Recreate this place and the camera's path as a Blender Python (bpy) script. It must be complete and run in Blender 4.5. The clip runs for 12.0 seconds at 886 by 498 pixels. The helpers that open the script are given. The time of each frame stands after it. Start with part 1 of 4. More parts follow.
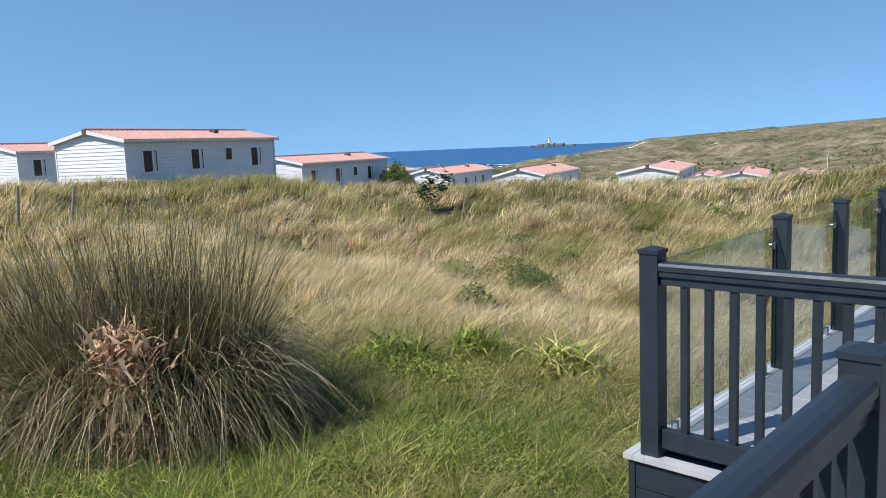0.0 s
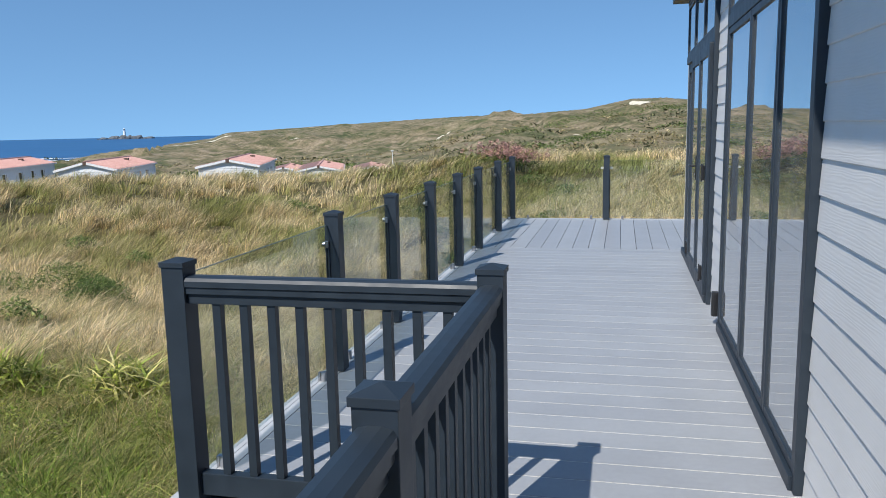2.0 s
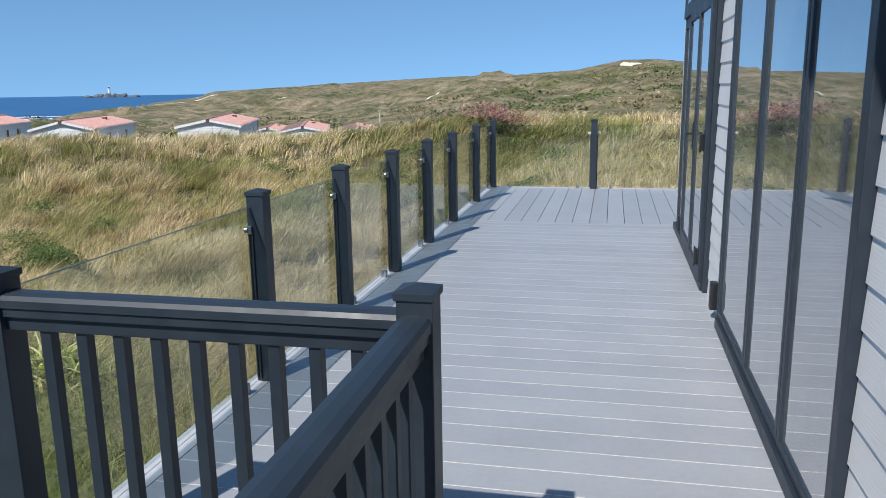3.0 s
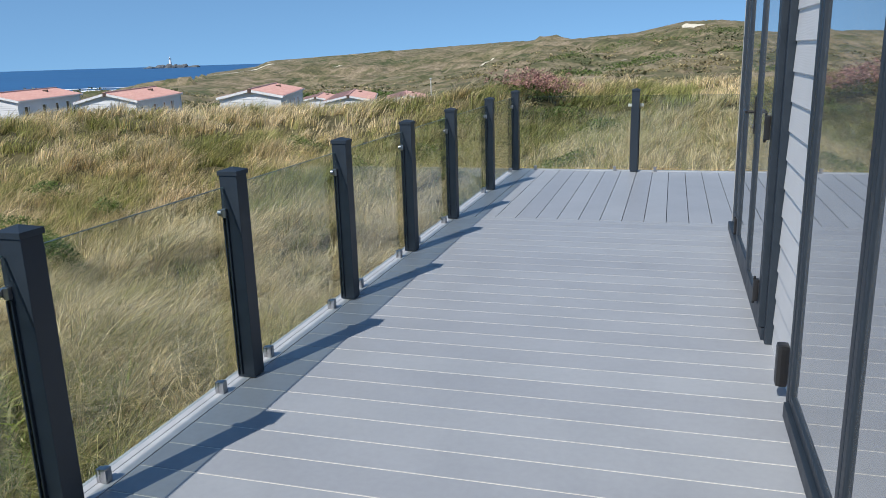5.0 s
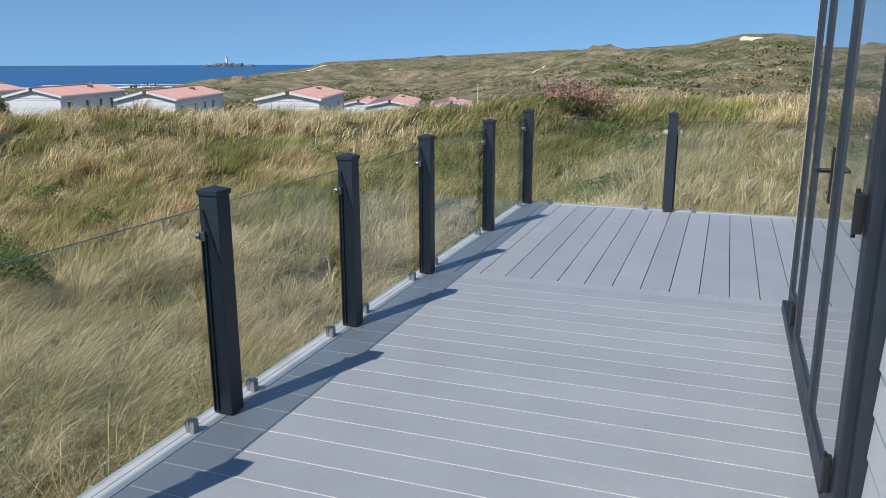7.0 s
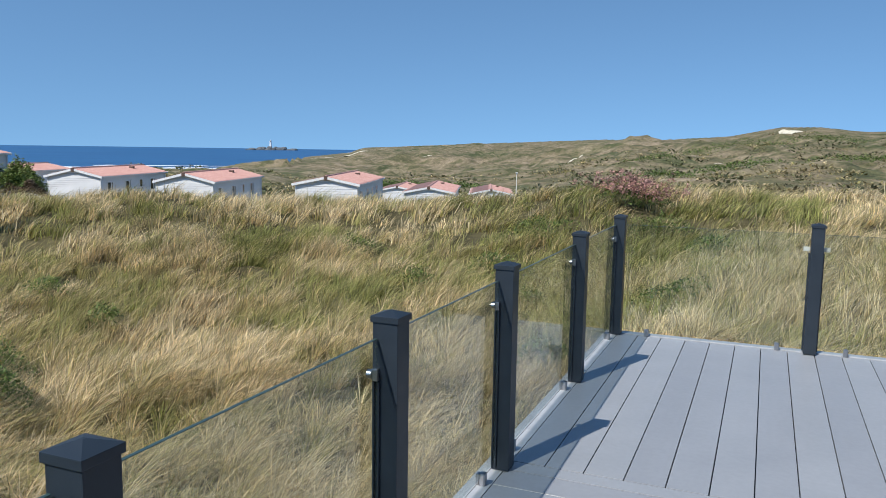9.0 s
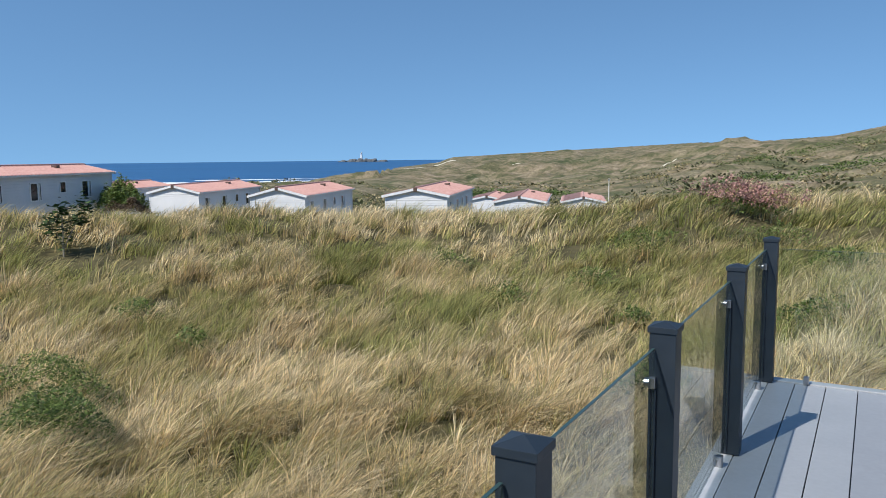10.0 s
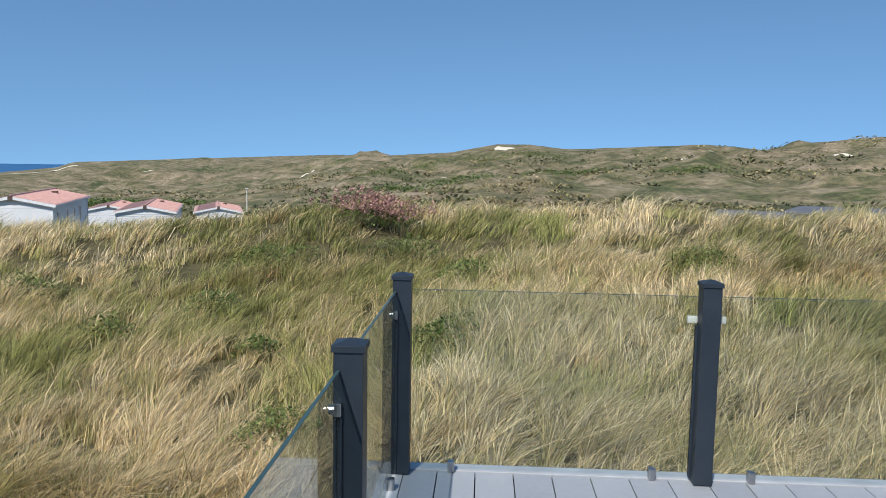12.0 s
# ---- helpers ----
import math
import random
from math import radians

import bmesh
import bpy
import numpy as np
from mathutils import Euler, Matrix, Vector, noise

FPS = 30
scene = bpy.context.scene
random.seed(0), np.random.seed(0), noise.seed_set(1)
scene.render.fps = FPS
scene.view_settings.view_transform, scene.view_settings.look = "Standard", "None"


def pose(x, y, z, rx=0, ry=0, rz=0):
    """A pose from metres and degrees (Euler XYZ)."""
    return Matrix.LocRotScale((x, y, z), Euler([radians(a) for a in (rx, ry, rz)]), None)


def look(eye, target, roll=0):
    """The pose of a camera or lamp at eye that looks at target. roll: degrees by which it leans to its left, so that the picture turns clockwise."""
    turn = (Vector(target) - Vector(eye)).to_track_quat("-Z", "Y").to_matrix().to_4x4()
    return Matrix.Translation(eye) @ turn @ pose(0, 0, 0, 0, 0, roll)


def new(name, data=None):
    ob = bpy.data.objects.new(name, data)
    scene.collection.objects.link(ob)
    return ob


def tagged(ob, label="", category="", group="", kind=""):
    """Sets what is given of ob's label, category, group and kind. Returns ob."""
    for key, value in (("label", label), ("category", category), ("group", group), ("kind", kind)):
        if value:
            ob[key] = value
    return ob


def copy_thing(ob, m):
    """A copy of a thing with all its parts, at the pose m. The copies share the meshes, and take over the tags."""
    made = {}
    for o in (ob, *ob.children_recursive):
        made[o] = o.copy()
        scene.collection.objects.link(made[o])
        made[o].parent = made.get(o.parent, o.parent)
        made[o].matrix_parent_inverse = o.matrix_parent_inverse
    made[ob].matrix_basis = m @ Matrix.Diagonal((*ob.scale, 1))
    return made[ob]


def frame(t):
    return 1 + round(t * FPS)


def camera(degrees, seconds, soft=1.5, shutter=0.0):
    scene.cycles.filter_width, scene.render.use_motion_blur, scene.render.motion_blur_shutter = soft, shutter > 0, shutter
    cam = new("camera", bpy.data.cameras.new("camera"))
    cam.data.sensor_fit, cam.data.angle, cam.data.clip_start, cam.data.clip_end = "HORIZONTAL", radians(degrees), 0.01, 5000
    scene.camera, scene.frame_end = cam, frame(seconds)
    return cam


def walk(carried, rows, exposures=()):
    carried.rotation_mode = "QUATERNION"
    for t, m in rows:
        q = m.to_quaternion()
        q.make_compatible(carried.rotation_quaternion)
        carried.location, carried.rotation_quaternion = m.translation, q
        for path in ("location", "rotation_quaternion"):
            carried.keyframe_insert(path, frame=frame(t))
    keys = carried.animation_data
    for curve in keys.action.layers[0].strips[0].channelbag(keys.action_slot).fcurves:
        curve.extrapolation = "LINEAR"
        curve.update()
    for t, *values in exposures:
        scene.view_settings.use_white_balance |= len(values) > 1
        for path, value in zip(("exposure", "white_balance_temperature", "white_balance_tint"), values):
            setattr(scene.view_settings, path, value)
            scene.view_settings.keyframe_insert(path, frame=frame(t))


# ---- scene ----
cam = camera(59.6, 12.0, soft=0.9)
PATH = [
    (0, (1.899, -5.428, 1.639), (0.543, -3.982, 1.374), -2.4),
    (0.5, (1.86, -5.581, 1.635), (0.684, -3.986, 1.363), -4.7),
    (1, (1.905, -5.549, 1.662), (1.094, -3.744, 1.372), -3.4),
    (1.5, (1.868, -5.21, 1.623), (1.378, -3.296, 1.315), -2.2),
    (2, (1.841, -4.757, 1.613), (1.393, -2.833, 1.3), -1.2),
    (2.5, (1.833, -4.328, 1.601), (1.402, -2.41, 1.231), -1.1),
    (3, (1.859, -3.842, 1.609), (1.441, -1.93, 1.198), -0.8),
    (5, (2.049, -1.992, 1.591), (1.495, -0.134, 1.102), -1.7),
    (5.5, (2.08, -1.519, 1.603), (1.498, 0.322, 1.083), -1.7),
    (6, (2.139, -1.047, 1.632), (1.495, 0.771, 1.103), -0.9),
    (6.5, (2.152, -0.65, 1.627), (1.488, 1.161, 1.1), -0.8),
    (7, (2.126, -0.211, 1.628), (1.463, 1.615, 1.154), -0.1),
    (7.2, (2.107, 0.002, 1.641), (1.441, 1.837, 1.207), 0.4),
    (8.8, (1.32, 1.423, 1.667), (0.601, 3.271, 1.402), 1.3),
    (9, (1.176, 1.6, 1.651), (0.415, 3.431, 1.39), 0.9),
    (9.5, (0.867, 1.987, 1.661), (0.04, 3.79, 1.405), -0.0),
    (10, (0.646, 2.462, 1.696), (-0.324, 4.195, 1.456), -0.6),
    (10.5, (0.47, 2.95, 1.679), (-0.529, 4.668, 1.457), -0.9),
    (11, (0.385, 3.442, 1.673), (-0.62, 5.159, 1.46), -0.8),
    (11.5, (0.392, 3.98, 1.667), (-0.339, 5.83, 1.46), 0.0),
    (12, (0.42, 4.527, 1.64), (0.315, 6.513, 1.428), 1.0),
]
walk(cam, [(t, look(eye, target, roll)) for t, eye, target, roll in PATH],
     [(0, 0.50), (0.5, 0.52), (1.5, 0.42), (3, 0.38), (5, 0.25), (7, 0.22), (9, 0.27), (12, 0.27)])

# ---- world and sun ----
SUN_WAY = Vector((-0.335, -0.90, 1.075)).normalized()
world = bpy.data.worlds.new("world")
scene.world = world
world.use_nodes = True
wt = world.node_tree
sky = wt.nodes.new("ShaderNodeTexSky")
sky.sky_type, sky.sun_disc = "NISHITA", False
sky.sun_elevation = math.asin(SUN_WAY.z)
sky.sun_rotation = math.atan2(SUN_WAY.x, SUN_WAY.y)
sky.dust_density, sky.ozone_density, sky.air_density = 0.0, 3.0, 1.0
tc = wt.nodes.new("ShaderNodeTexCoord")
lift = wt.nodes.new("ShaderNodeVectorMath")
lift.inputs[1].default_value = (0, 0, 0.24)
wt.links.new(tc.outputs["Generated"], lift.inputs[0])
wt.links.new(lift.outputs[0], sky.inputs[0])
tint = wt.nodes.new("ShaderNodeVectorMath")
tint.operation = "MULTIPLY"
tint.inputs[1].default_value = (1.03, 1.28, 1.34)
wt.links.new(sky.outputs[0], tint.inputs[0])
wt.links.new(tint.outputs[0], wt.nodes["Background"].inputs[0])
wt.nodes["Background"].inputs[1].default_value = 0.098
sun = new("sun", bpy.data.lights.new("sun", "SUN"))
sun.data.energy, sun.data.angle, sun.data.color = 4.1, radians(0.53), (1.0, 0.965, 0.91)
sun.matrix_world = look(SUN_WAY * 50, (0, 0, 0))


# ---- materials ----
def nodes(name, rough=0.5, spec=0.5, metal=0.0, color=(0.5, 0.5, 0.5)):
    m = bpy.data.materials.new(name)
    m.use_nodes = True
    b = m.node_tree.nodes["Principled BSDF"]
    b.inputs["Roughness"].default_value = rough
    b.inputs["Specular IOR Level"].default_value = spec
    b.inputs["Metallic"].default_value = metal
    b.inputs["Base Color"].default_value = (*color, 1)
    return m, m.node_tree, b


def noise_node(t, scale, detail=4, space="Object", stretch=(1, 1, 1), rough=0.55):
    c = t.nodes.new("ShaderNodeTexCoord")
    mp = t.nodes.new("ShaderNodeMapping")
    mp.inputs["Scale"].default_value = stretch
    n = t.nodes.new("ShaderNodeTexNoise")
    n.inputs["Scale"].default_value, n.inputs["Detail"].default_value = scale, detail
    n.inputs["Roughness"].default_value = rough
    if space == "World":
        g = t.nodes.new("ShaderNodeNewGeometry")
        t.links.new(g.outputs["Position"], mp.inputs[0])
    else:
        t.links.new(c.outputs["Object"], mp.inputs[0])
    t.links.new(mp.outputs[0], n.inputs["Vector"])
    return n.outputs["Fac"]


def ramp(t, source, stops):
    r = t.nodes.new("ShaderNodeValToRGB")
    while len(r.color_ramp.elements) < len(stops):
        r.color_ramp.elements.new(0.5)
    for e, (p, c) in zip(r.color_ramp.elements, stops):
        e.position, e.color = p, (*c, 1)
    t.links.new(source, r.inputs[0])
    return r.outputs[0]


def blend(t, fac, a, b, kind="MIX"):
    m = t.nodes.new("ShaderNodeMix")
    m.data_type, m.blend_type = "RGBA", kind
    for sock, v in ((m.inputs[0], fac), (m.inputs[6], a), (m.inputs[7], b)):
        if isinstance(v, (int, float)):
            sock.default_value = v
        elif isinstance(v, tuple):
            sock.default_value = (*v, 1)
        else:
            t.links.new(v, sock)
    return m.outputs[2]


def bump(t, b, height, strength=0.3, distance=0.01):
    n = t.nodes.new("ShaderNodeBump")
    n.inputs["Strength"].default_value, n.inputs["Distance"].default_value = strength, distance
    t.links.new(height, n.inputs["Height"])
    t.links.new(n.outputs[0], b.inputs["Normal"])


def object_random(t):
    return t.nodes.new("ShaderNodeObjectInfo").outputs["Random"]


def mat_deck():
    m, t, b = nodes("deck_board", 0.42, 0.5)
    n1 = noise_node(t, 2.2, 3, "World")
    n2 = noise_node(t, 30, 3, "World")
    c = ramp(t, n1, [(0.3, (0.30, 0.315, 0.335)), (0.7, (0.345, 0.36, 0.38))])
    c = blend(t, 0.25, c, ramp(t, n2, [(0.35, (0.28, 0.295, 0.31)), (0.65, (0.355, 0.37, 0.385))]))
    r = blend(t, object_random(t), (0.90, 0.90, 0.915), (1.0, 1.0, 1.0))
    t.links.new(blend(t, 1.0, c, r, "MULTIPLY"), b.inputs["Base Color"])
    bump(t, b, n2, 0.12, 0.002)
    return m


def mat_anthracite():
    m, t, b = nodes("anthracite_pvc", 0.4, 0.45)
    n = noise_node(t, 9, 4)
    t.links.new(ramp(t, n, [(0.3, (0.016, 0.024, 0.034)), (0.7, (0.021, 0.031, 0.043))]), b.inputs["Base Color"])
    t.links.new(ramp(t, n, [(0.3, (0.42,) * 3), (0.7, (0.54,) * 3)]), b.inputs["Roughness"])
    bump(t, b, noise_node(t, 120, 2), 0.05, 0.001)
    return m


def mat_siding():
    m, t, b = nodes("grey_siding", 0.55, 0.4)
    c = t.nodes.new("ShaderNodeTexCoord")
    mp = t.nodes.new("ShaderNodeMapping")
    mp.inputs["Scale"].default_value = (1, 1.3, 9)
    t.links.new(c.outputs["Object"], mp.inputs[0])
    off = t.nodes.new("ShaderNodeVectorMath")
    rnd = t.nodes.new("ShaderNodeCombineXYZ")
    mul = t.nodes.new("ShaderNodeMath")
    mul.operation = "MULTIPLY"
    mul.inputs[1].default_value = 40
    t.links.new(object_random(t), mul.inputs[0])
    t.links.new(mul.outputs[0], rnd.inputs[1])
    t.links.new(mp.outputs[0], off.inputs[0])
    t.links.new(rnd.outputs[0], off.inputs[1])
    w = t.nodes.new("ShaderNodeTexWave")
    w.wave_type, w.bands_direction = "BANDS", "Z"
    w.inputs["Scale"].default_value, w.inputs["Distortion"].default_value = 2.6, 12
    w.inputs["Detail"].default_value, w.inputs["Detail Scale"].default_value = 3, 0.8
    t.links.new(off.outputs[0], w.inputs["Vector"])
    n = noise_node(t, 1.3, 3, "World")
    t.links.new(ramp(t, n, [(0.3, (0.66, 0.645, 0.62)), (0.7, (0.74, 0.725, 0.70))]), b.inputs["Base Color"])
    bump(t, b, blend(t, 0.5, w.outputs["Fac"], noise_node(t, 7, 5, "World", (1, 1, 8))), 0.22, 0.0022)
    return m


def mat_clear(name, tint, rough=0.0, base=0.045, power=5.0, pale_film=0.0):
    m = bpy.data.materials.new(name)
    m.use_nodes = True
    t = m.node_tree
    t.nodes.clear()
    out = t.nodes.new("ShaderNodeOutputMaterial")
    tr = t.nodes.new("ShaderNodeBsdfTransparent")
    tr.inputs[0].default_value = (*tint, 1)
    gl = t.nodes.new("ShaderNodeBsdfGlossy")
    gl.inputs["Roughness"].default_value = rough
    lw = t.nodes.new("ShaderNodeLayerWeight")
    lw.inputs[0].default_value = 0.5
    pw = t.nodes.new("ShaderNodeMath")
    pw.operation, pw.inputs[1].default_value = "POWER", power
    t.links.new(lw.outputs["Facing"], pw.inputs[0])
    fr = t.nodes.new("ShaderNodeMath")
    fr.operation, fr.inputs[1].default_value, fr.inputs[2].default_value = "MULTIPLY_ADD", 0.94, base
    t.links.new(pw.outputs[0], fr.inputs[0])
    mx = t.nodes.new("ShaderNodeMixShader")
    t.links.new(fr.outputs[0], mx.inputs[0])
    t.links.new(tr.outputs[0], mx.inputs[1])
    t.links.new(gl.outputs[0], mx.inputs[2])
    last = mx
    # Whitish diffuse film, mixed in unevenly, makes the pane look hazy.
    if pale_film:
        film = t.nodes.new("ShaderNodeBsdfDiffuse")
        film.inputs[0].default_value = (0.75, 0.75, 0.72, 1)
        last = t.nodes.new("ShaderNodeMixShader")
        t.links.new(ramp(t, noise_node(t, 1.6, 5, stretch=(1, 2.5, 0.5)), [(0.3, (pale_film * 0.5,) * 3), (0.7, (pale_film * 1.5,) * 3)]), last.inputs[0])
        t.links.new(mx.outputs[0], last.inputs[1])
        t.links.new(film.outputs[0], last.inputs[2])
    t.links.new(last.outputs[0], out.inputs[0])
    return m


def mat_plain(name, color, rough=0.5, metal=0.0, var=0.12, scale=6):
    m, t, b = nodes(name, rough, 0.5, metal)
    n = noise_node(t, scale, 4)
    lo = tuple(c * (1 - var) for c in color)
    hi = tuple(min(1, c * (1 + var)) for c in color)
    t.links.new(ramp(t, n, [(0.3, lo), (0.7, hi)]), b.inputs["Base Color"])
    return m


def mat_grass(name, green, straw, tip, trans=0.35):
    """A blade: colour by its own dryness, a little random from blade to blade."""
    m = bpy.data.materials.new(name)
    m.use_nodes = True
    t = m.node_tree
    t.nodes.clear()
    out = t.nodes.new("ShaderNodeOutputMaterial")
    a = t.nodes.new("ShaderNodeAttribute")
    a.attribute_name = "dry"
    g = t.nodes.new("ShaderNodeNewGeometry")
    c = ramp(t, a.outputs["Fac"], [(0.0, green), (0.45, tuple((x + y) / 2 for x, y in zip(green, straw))), (0.75, straw), (1.0, tip)])
    v = ramp(t, g.outputs["Random Per Island"], [(0.0, (0.25, 0.25, 0.23)), (0.5, (0.82, 0.82, 0.81)), (1.0, (1.6, 1.55, 1.45))])
    c = blend(t, 1.0, c, v, "MULTIPLY")
    p = t.nodes.new("ShaderNodeBsdfPrincipled")
    p.inputs["Roughness"].default_value = 0.55
    p.inputs["Specular IOR Level"].default_value = 0.35
    t.links.new(c, p.inputs["Base Color"])
    tl = t.nodes.new("ShaderNodeBsdfTranslucent")
    t.links.new(c, tl.inputs[0])
    mx = t.nodes.new("ShaderNodeMixShader")
    mx.inputs[0].default_value = trans
    t.links.new(p.outputs[0], mx.inputs[1])
    t.links.new(tl.outputs[0], mx.inputs[2])
    t.links.new(mx.outputs[0], out.inputs[0])
    return m


def mat_ground():
    m, t, b = nodes("dune_ground", 0.9, 0.15)
    big = noise_node(t, 0.012, 6, "World", rough=0.62)
    mid = noise_node(t, 0.09, 6, "World", rough=0.65)
    fine = noise_node(t, 0.7, 5, "World", rough=0.7)
    c = ramp(t, mid, [(0.36, (0.045, 0.065, 0.026)), (0.44, (0.11, 0.12, 0.05)), (0.50, (0.23, 0.19, 0.11)), (0.62, (0.40, 0.32, 0.22))])
    c2 = ramp(t, big, [(0.38, (0.10, 0.125, 0.055)), (0.5, (0.20, 0.17, 0.10)), (0.62, (0.30, 0.235, 0.16))])
    c = blend(t, 0.4, c, c2)
    # Near ground is coloured darker to give the shade between grass tufts.
    u = t.nodes.new("ShaderNodeAttribute")
    u.attribute_name = "under"
    c = blend(t, u.outputs["Fac"], c, (0.115, 0.10, 0.05))
    c = blend(t, 0.75, c, ramp(t, fine, [(0.32, (0.25, 0.27, 0.25)), (0.46, (0.7, 0.7, 0.7)), (0.66, (1.2, 1.18, 1.1))]), "MULTIPLY")
    sand = noise_node(t, 0.035, 7, "World", rough=0.7)
    c = blend(t, ramp(t, sand, [(0.68, (0, 0, 0)), (0.71, (0.8, 0.8, 0.8))]), c, (0.50, 0.43, 0.30))
    t.links.new(c, b.inputs["Base Color"])
    bump(t, b, mid, 0.9, 3.0)
    return m


def mat_sea():
    m, t, b = nodes("sea_water", 0.35, 0.25)
    n = noise_node(t, 0.003, 5, "World", (1, 2.5, 1))
    t.links.new(ramp(t, n, [(0.3, (0.010, 0.075, 0.20)), (0.7, (0.02, 0.11, 0.26))]), b.inputs["Base Color"])
    bump(t, b, noise_node(t, 0.12, 5, "World"), 0.4, 1.0)
    return m


def mat_clad():
    m, t, b = nodes("caravan_cladding", 0.5, 0.4)
    c = t.nodes.new("ShaderNodeTexCoord")
    sx = t.nodes.new("ShaderNodeSeparateXYZ")
    t.links.new(c.outputs["Object"], sx.inputs[0])
    n = noise_node(t, 0.8, 4)
    t.links.new(ramp(t, n, [(0.3, (0.66, 0.67, 0.67)), (0.7, (0.74, 0.74, 0.74))]), b.inputs["Base Color"])
    return m


def mat_tiles():
    m, t, b = nodes("pink_tile_sheet", 0.65, 0.3)
    n = noise_node(t, 0.5, 5)
    f = noise_node(t, 5, 3)
    c = ramp(t, n, [(0.3, (0.50, 0.27, 0.23)), (0.7, (0.58, 0.35, 0.30))])
    c = blend(t, 0.4, c, ramp(t, f, [(0.35, (0.42, 0.20, 0.165)), (0.65, (0.66, 0.42, 0.36))]))
    t.links.new(c, b.inputs["Base Color"])
    return m


DECK, DARK, SIDING = mat_deck(), mat_anthracite(), mat_siding()
GLASS = mat_clear("balustrade_glass", (0.89, 0.93, 0.92))
EDGE = mat_plain("glass_edge", (0.03, 0.07, 0.07), 0.35, 0, 0.1)
GLAZING = mat_clear("house_glazing", (0.80, 0.84, 0.85), 0.02, 0.28, 2.0, 0.08)
STEEL = mat_plain("brushed_steel", (0.42, 0.42, 0.43), 0.3, 1.0, 0.08)
BLACK = mat_plain("black_plastic", (0.015, 0.015, 0.016), 0.4)
CREAM = mat_plain("cream_trim", (0.62, 0.60, 0.54), 0.5)
PALE = mat_plain("pale_deck_edge", (0.42, 0.43, 0.44), 0.45)
WHITE = mat_plain("white_upvc", (0.78, 0.78, 0.77), 0.4)
INSIDE = mat_plain("room_paint", (0.55, 0.54, 0.52), 0.8)
FLOORIN = mat_plain("room_floor", (0.25, 0.22, 0.19), 0.5)
PANE = mat_plain("dark_window_pane", (0.02, 0.025, 0.03), 0.08, 0, 0.2)
BROWN = mat_plain("brown_capping", (0.10, 0.06, 0.045), 0.6)
GROUND, SEA, CLAD, TILES = mat_ground(), mat_sea(), mat_clad(), mat_tiles()
BLADE = mat_grass("marram_blades", (0.34, 0.355, 0.115), (0.72, 0.56, 0.32), (0.90, 0.77, 0.52), 0.45)
REED = mat_grass("old_reed_blades", (0.085, 0.105, 0.03), (0.36, 0.28, 0.15), (0.74, 0.62, 0.42), 0.25)
LUSH = mat_grass("lush_leaves", (0.15, 0.25, 0.035), (0.42, 0.45, 0.10), (0.74, 0.66, 0.32))
LEAF = mat_grass("shrub_leaves", (0.10, 0.16, 0.038), (0.18, 0.245, 0.065), (0.31, 0.35, 0.12), 0.35)
SCRUB = mat_grass("dune_scrub_leaves", (0.13, 0.15, 0.065), (0.21, 0.205, 0.10), (0.30, 0.265, 0.15), 0.3)
TUSSOCK = mat_grass("far_tussock_blades", (0.25, 0.225, 0.09), (0.44, 0.35, 0.19), (0.60, 0.50, 0.31), 0.3)
SAPLING = mat_grass("sapling_leaves", (0.035, 0.07, 0.018), (0.06, 0.10, 0.03), (0.10, 0.15, 0.05), 0.25)
RUST = mat_grass("rust_leaves", (0.11, 0.075, 0.045), (0.20, 0.14, 0.09), (0.32, 0.23, 0.15), 0.2)
PINK = mat_grass("pink_flower_heads", (0.42, 0.22, 0.20), (0.52, 0.31, 0.27), (0.60, 0.42, 0.33), 0.3)
TANLEAF = mat_grass("dead_tan_leaves", (0.50, 0.28, 0.17), (0.78, 0.55, 0.36), (0.92, 0.78, 0.52), 0.3)
SAND = mat_plain("bare_sand", (0.66, 0.60, 0.46), 0.9, 0, 0.1, 0.5)
FOAM = mat_plain("surf_foam", (0.8, 0.82, 0.83), 0.7, 0, 0.1, 0.05)
ROCK = mat_plain("island_rock", (0.11, 0.12, 0.13), 0.9, 0, 0.3, 0.05)
TARMAC = mat_plain("grey_roofing", (0.12, 0.125, 0.14), 0.7, 0, 0.2, 0.5)
WOOD = mat_plain("weathered_wood", (0.30, 0.26, 0.20), 0.8, 0, 0.25, 4)


# ---- mesh helpers ----
def mesh_of(bm, name):
    me = bpy.data.meshes.new(name)
    bm.to_mesh(me)
    bm.free()
    return me


def part(name, bm, material, parent=None, label=""):
    me = bm if isinstance(bm, bpy.types.Mesh) else mesh_of(bm, name)
    if material and not me.materials:
        me.materials.append(material)
    o = new(name, me)
    if parent:
        o.parent = parent
    return tagged(o, label)


def thing(name, at, label, category, group="", kind=""):
    o = new(name)
    o.empty_display_size = 0.1
    o.location = at
    return tagged(o, label, category, group, kind)


def box(x0, x1, y0, y1, z0, z1, bevel=0.0, bm=None):
    bm = bm or bmesh.new()
    vs = bmesh.ops.create_cube(bm, size=1)["verts"]
    for v in vs:
        v.co = Vector(((x0 + x1) / 2 + v.co.x * (x1 - x0), (y0 + y1) / 2 + v.co.y * (y1 - y0), (z0 + z1) / 2 + v.co.z * (z1 - z0)))
    if bevel:
        es = list({e for v in vs for e in v.link_edges})
        bmesh.ops.bevel(bm, geom=es, offset=bevel, segments=2, affect="EDGES", profile=0.7)
    return bm


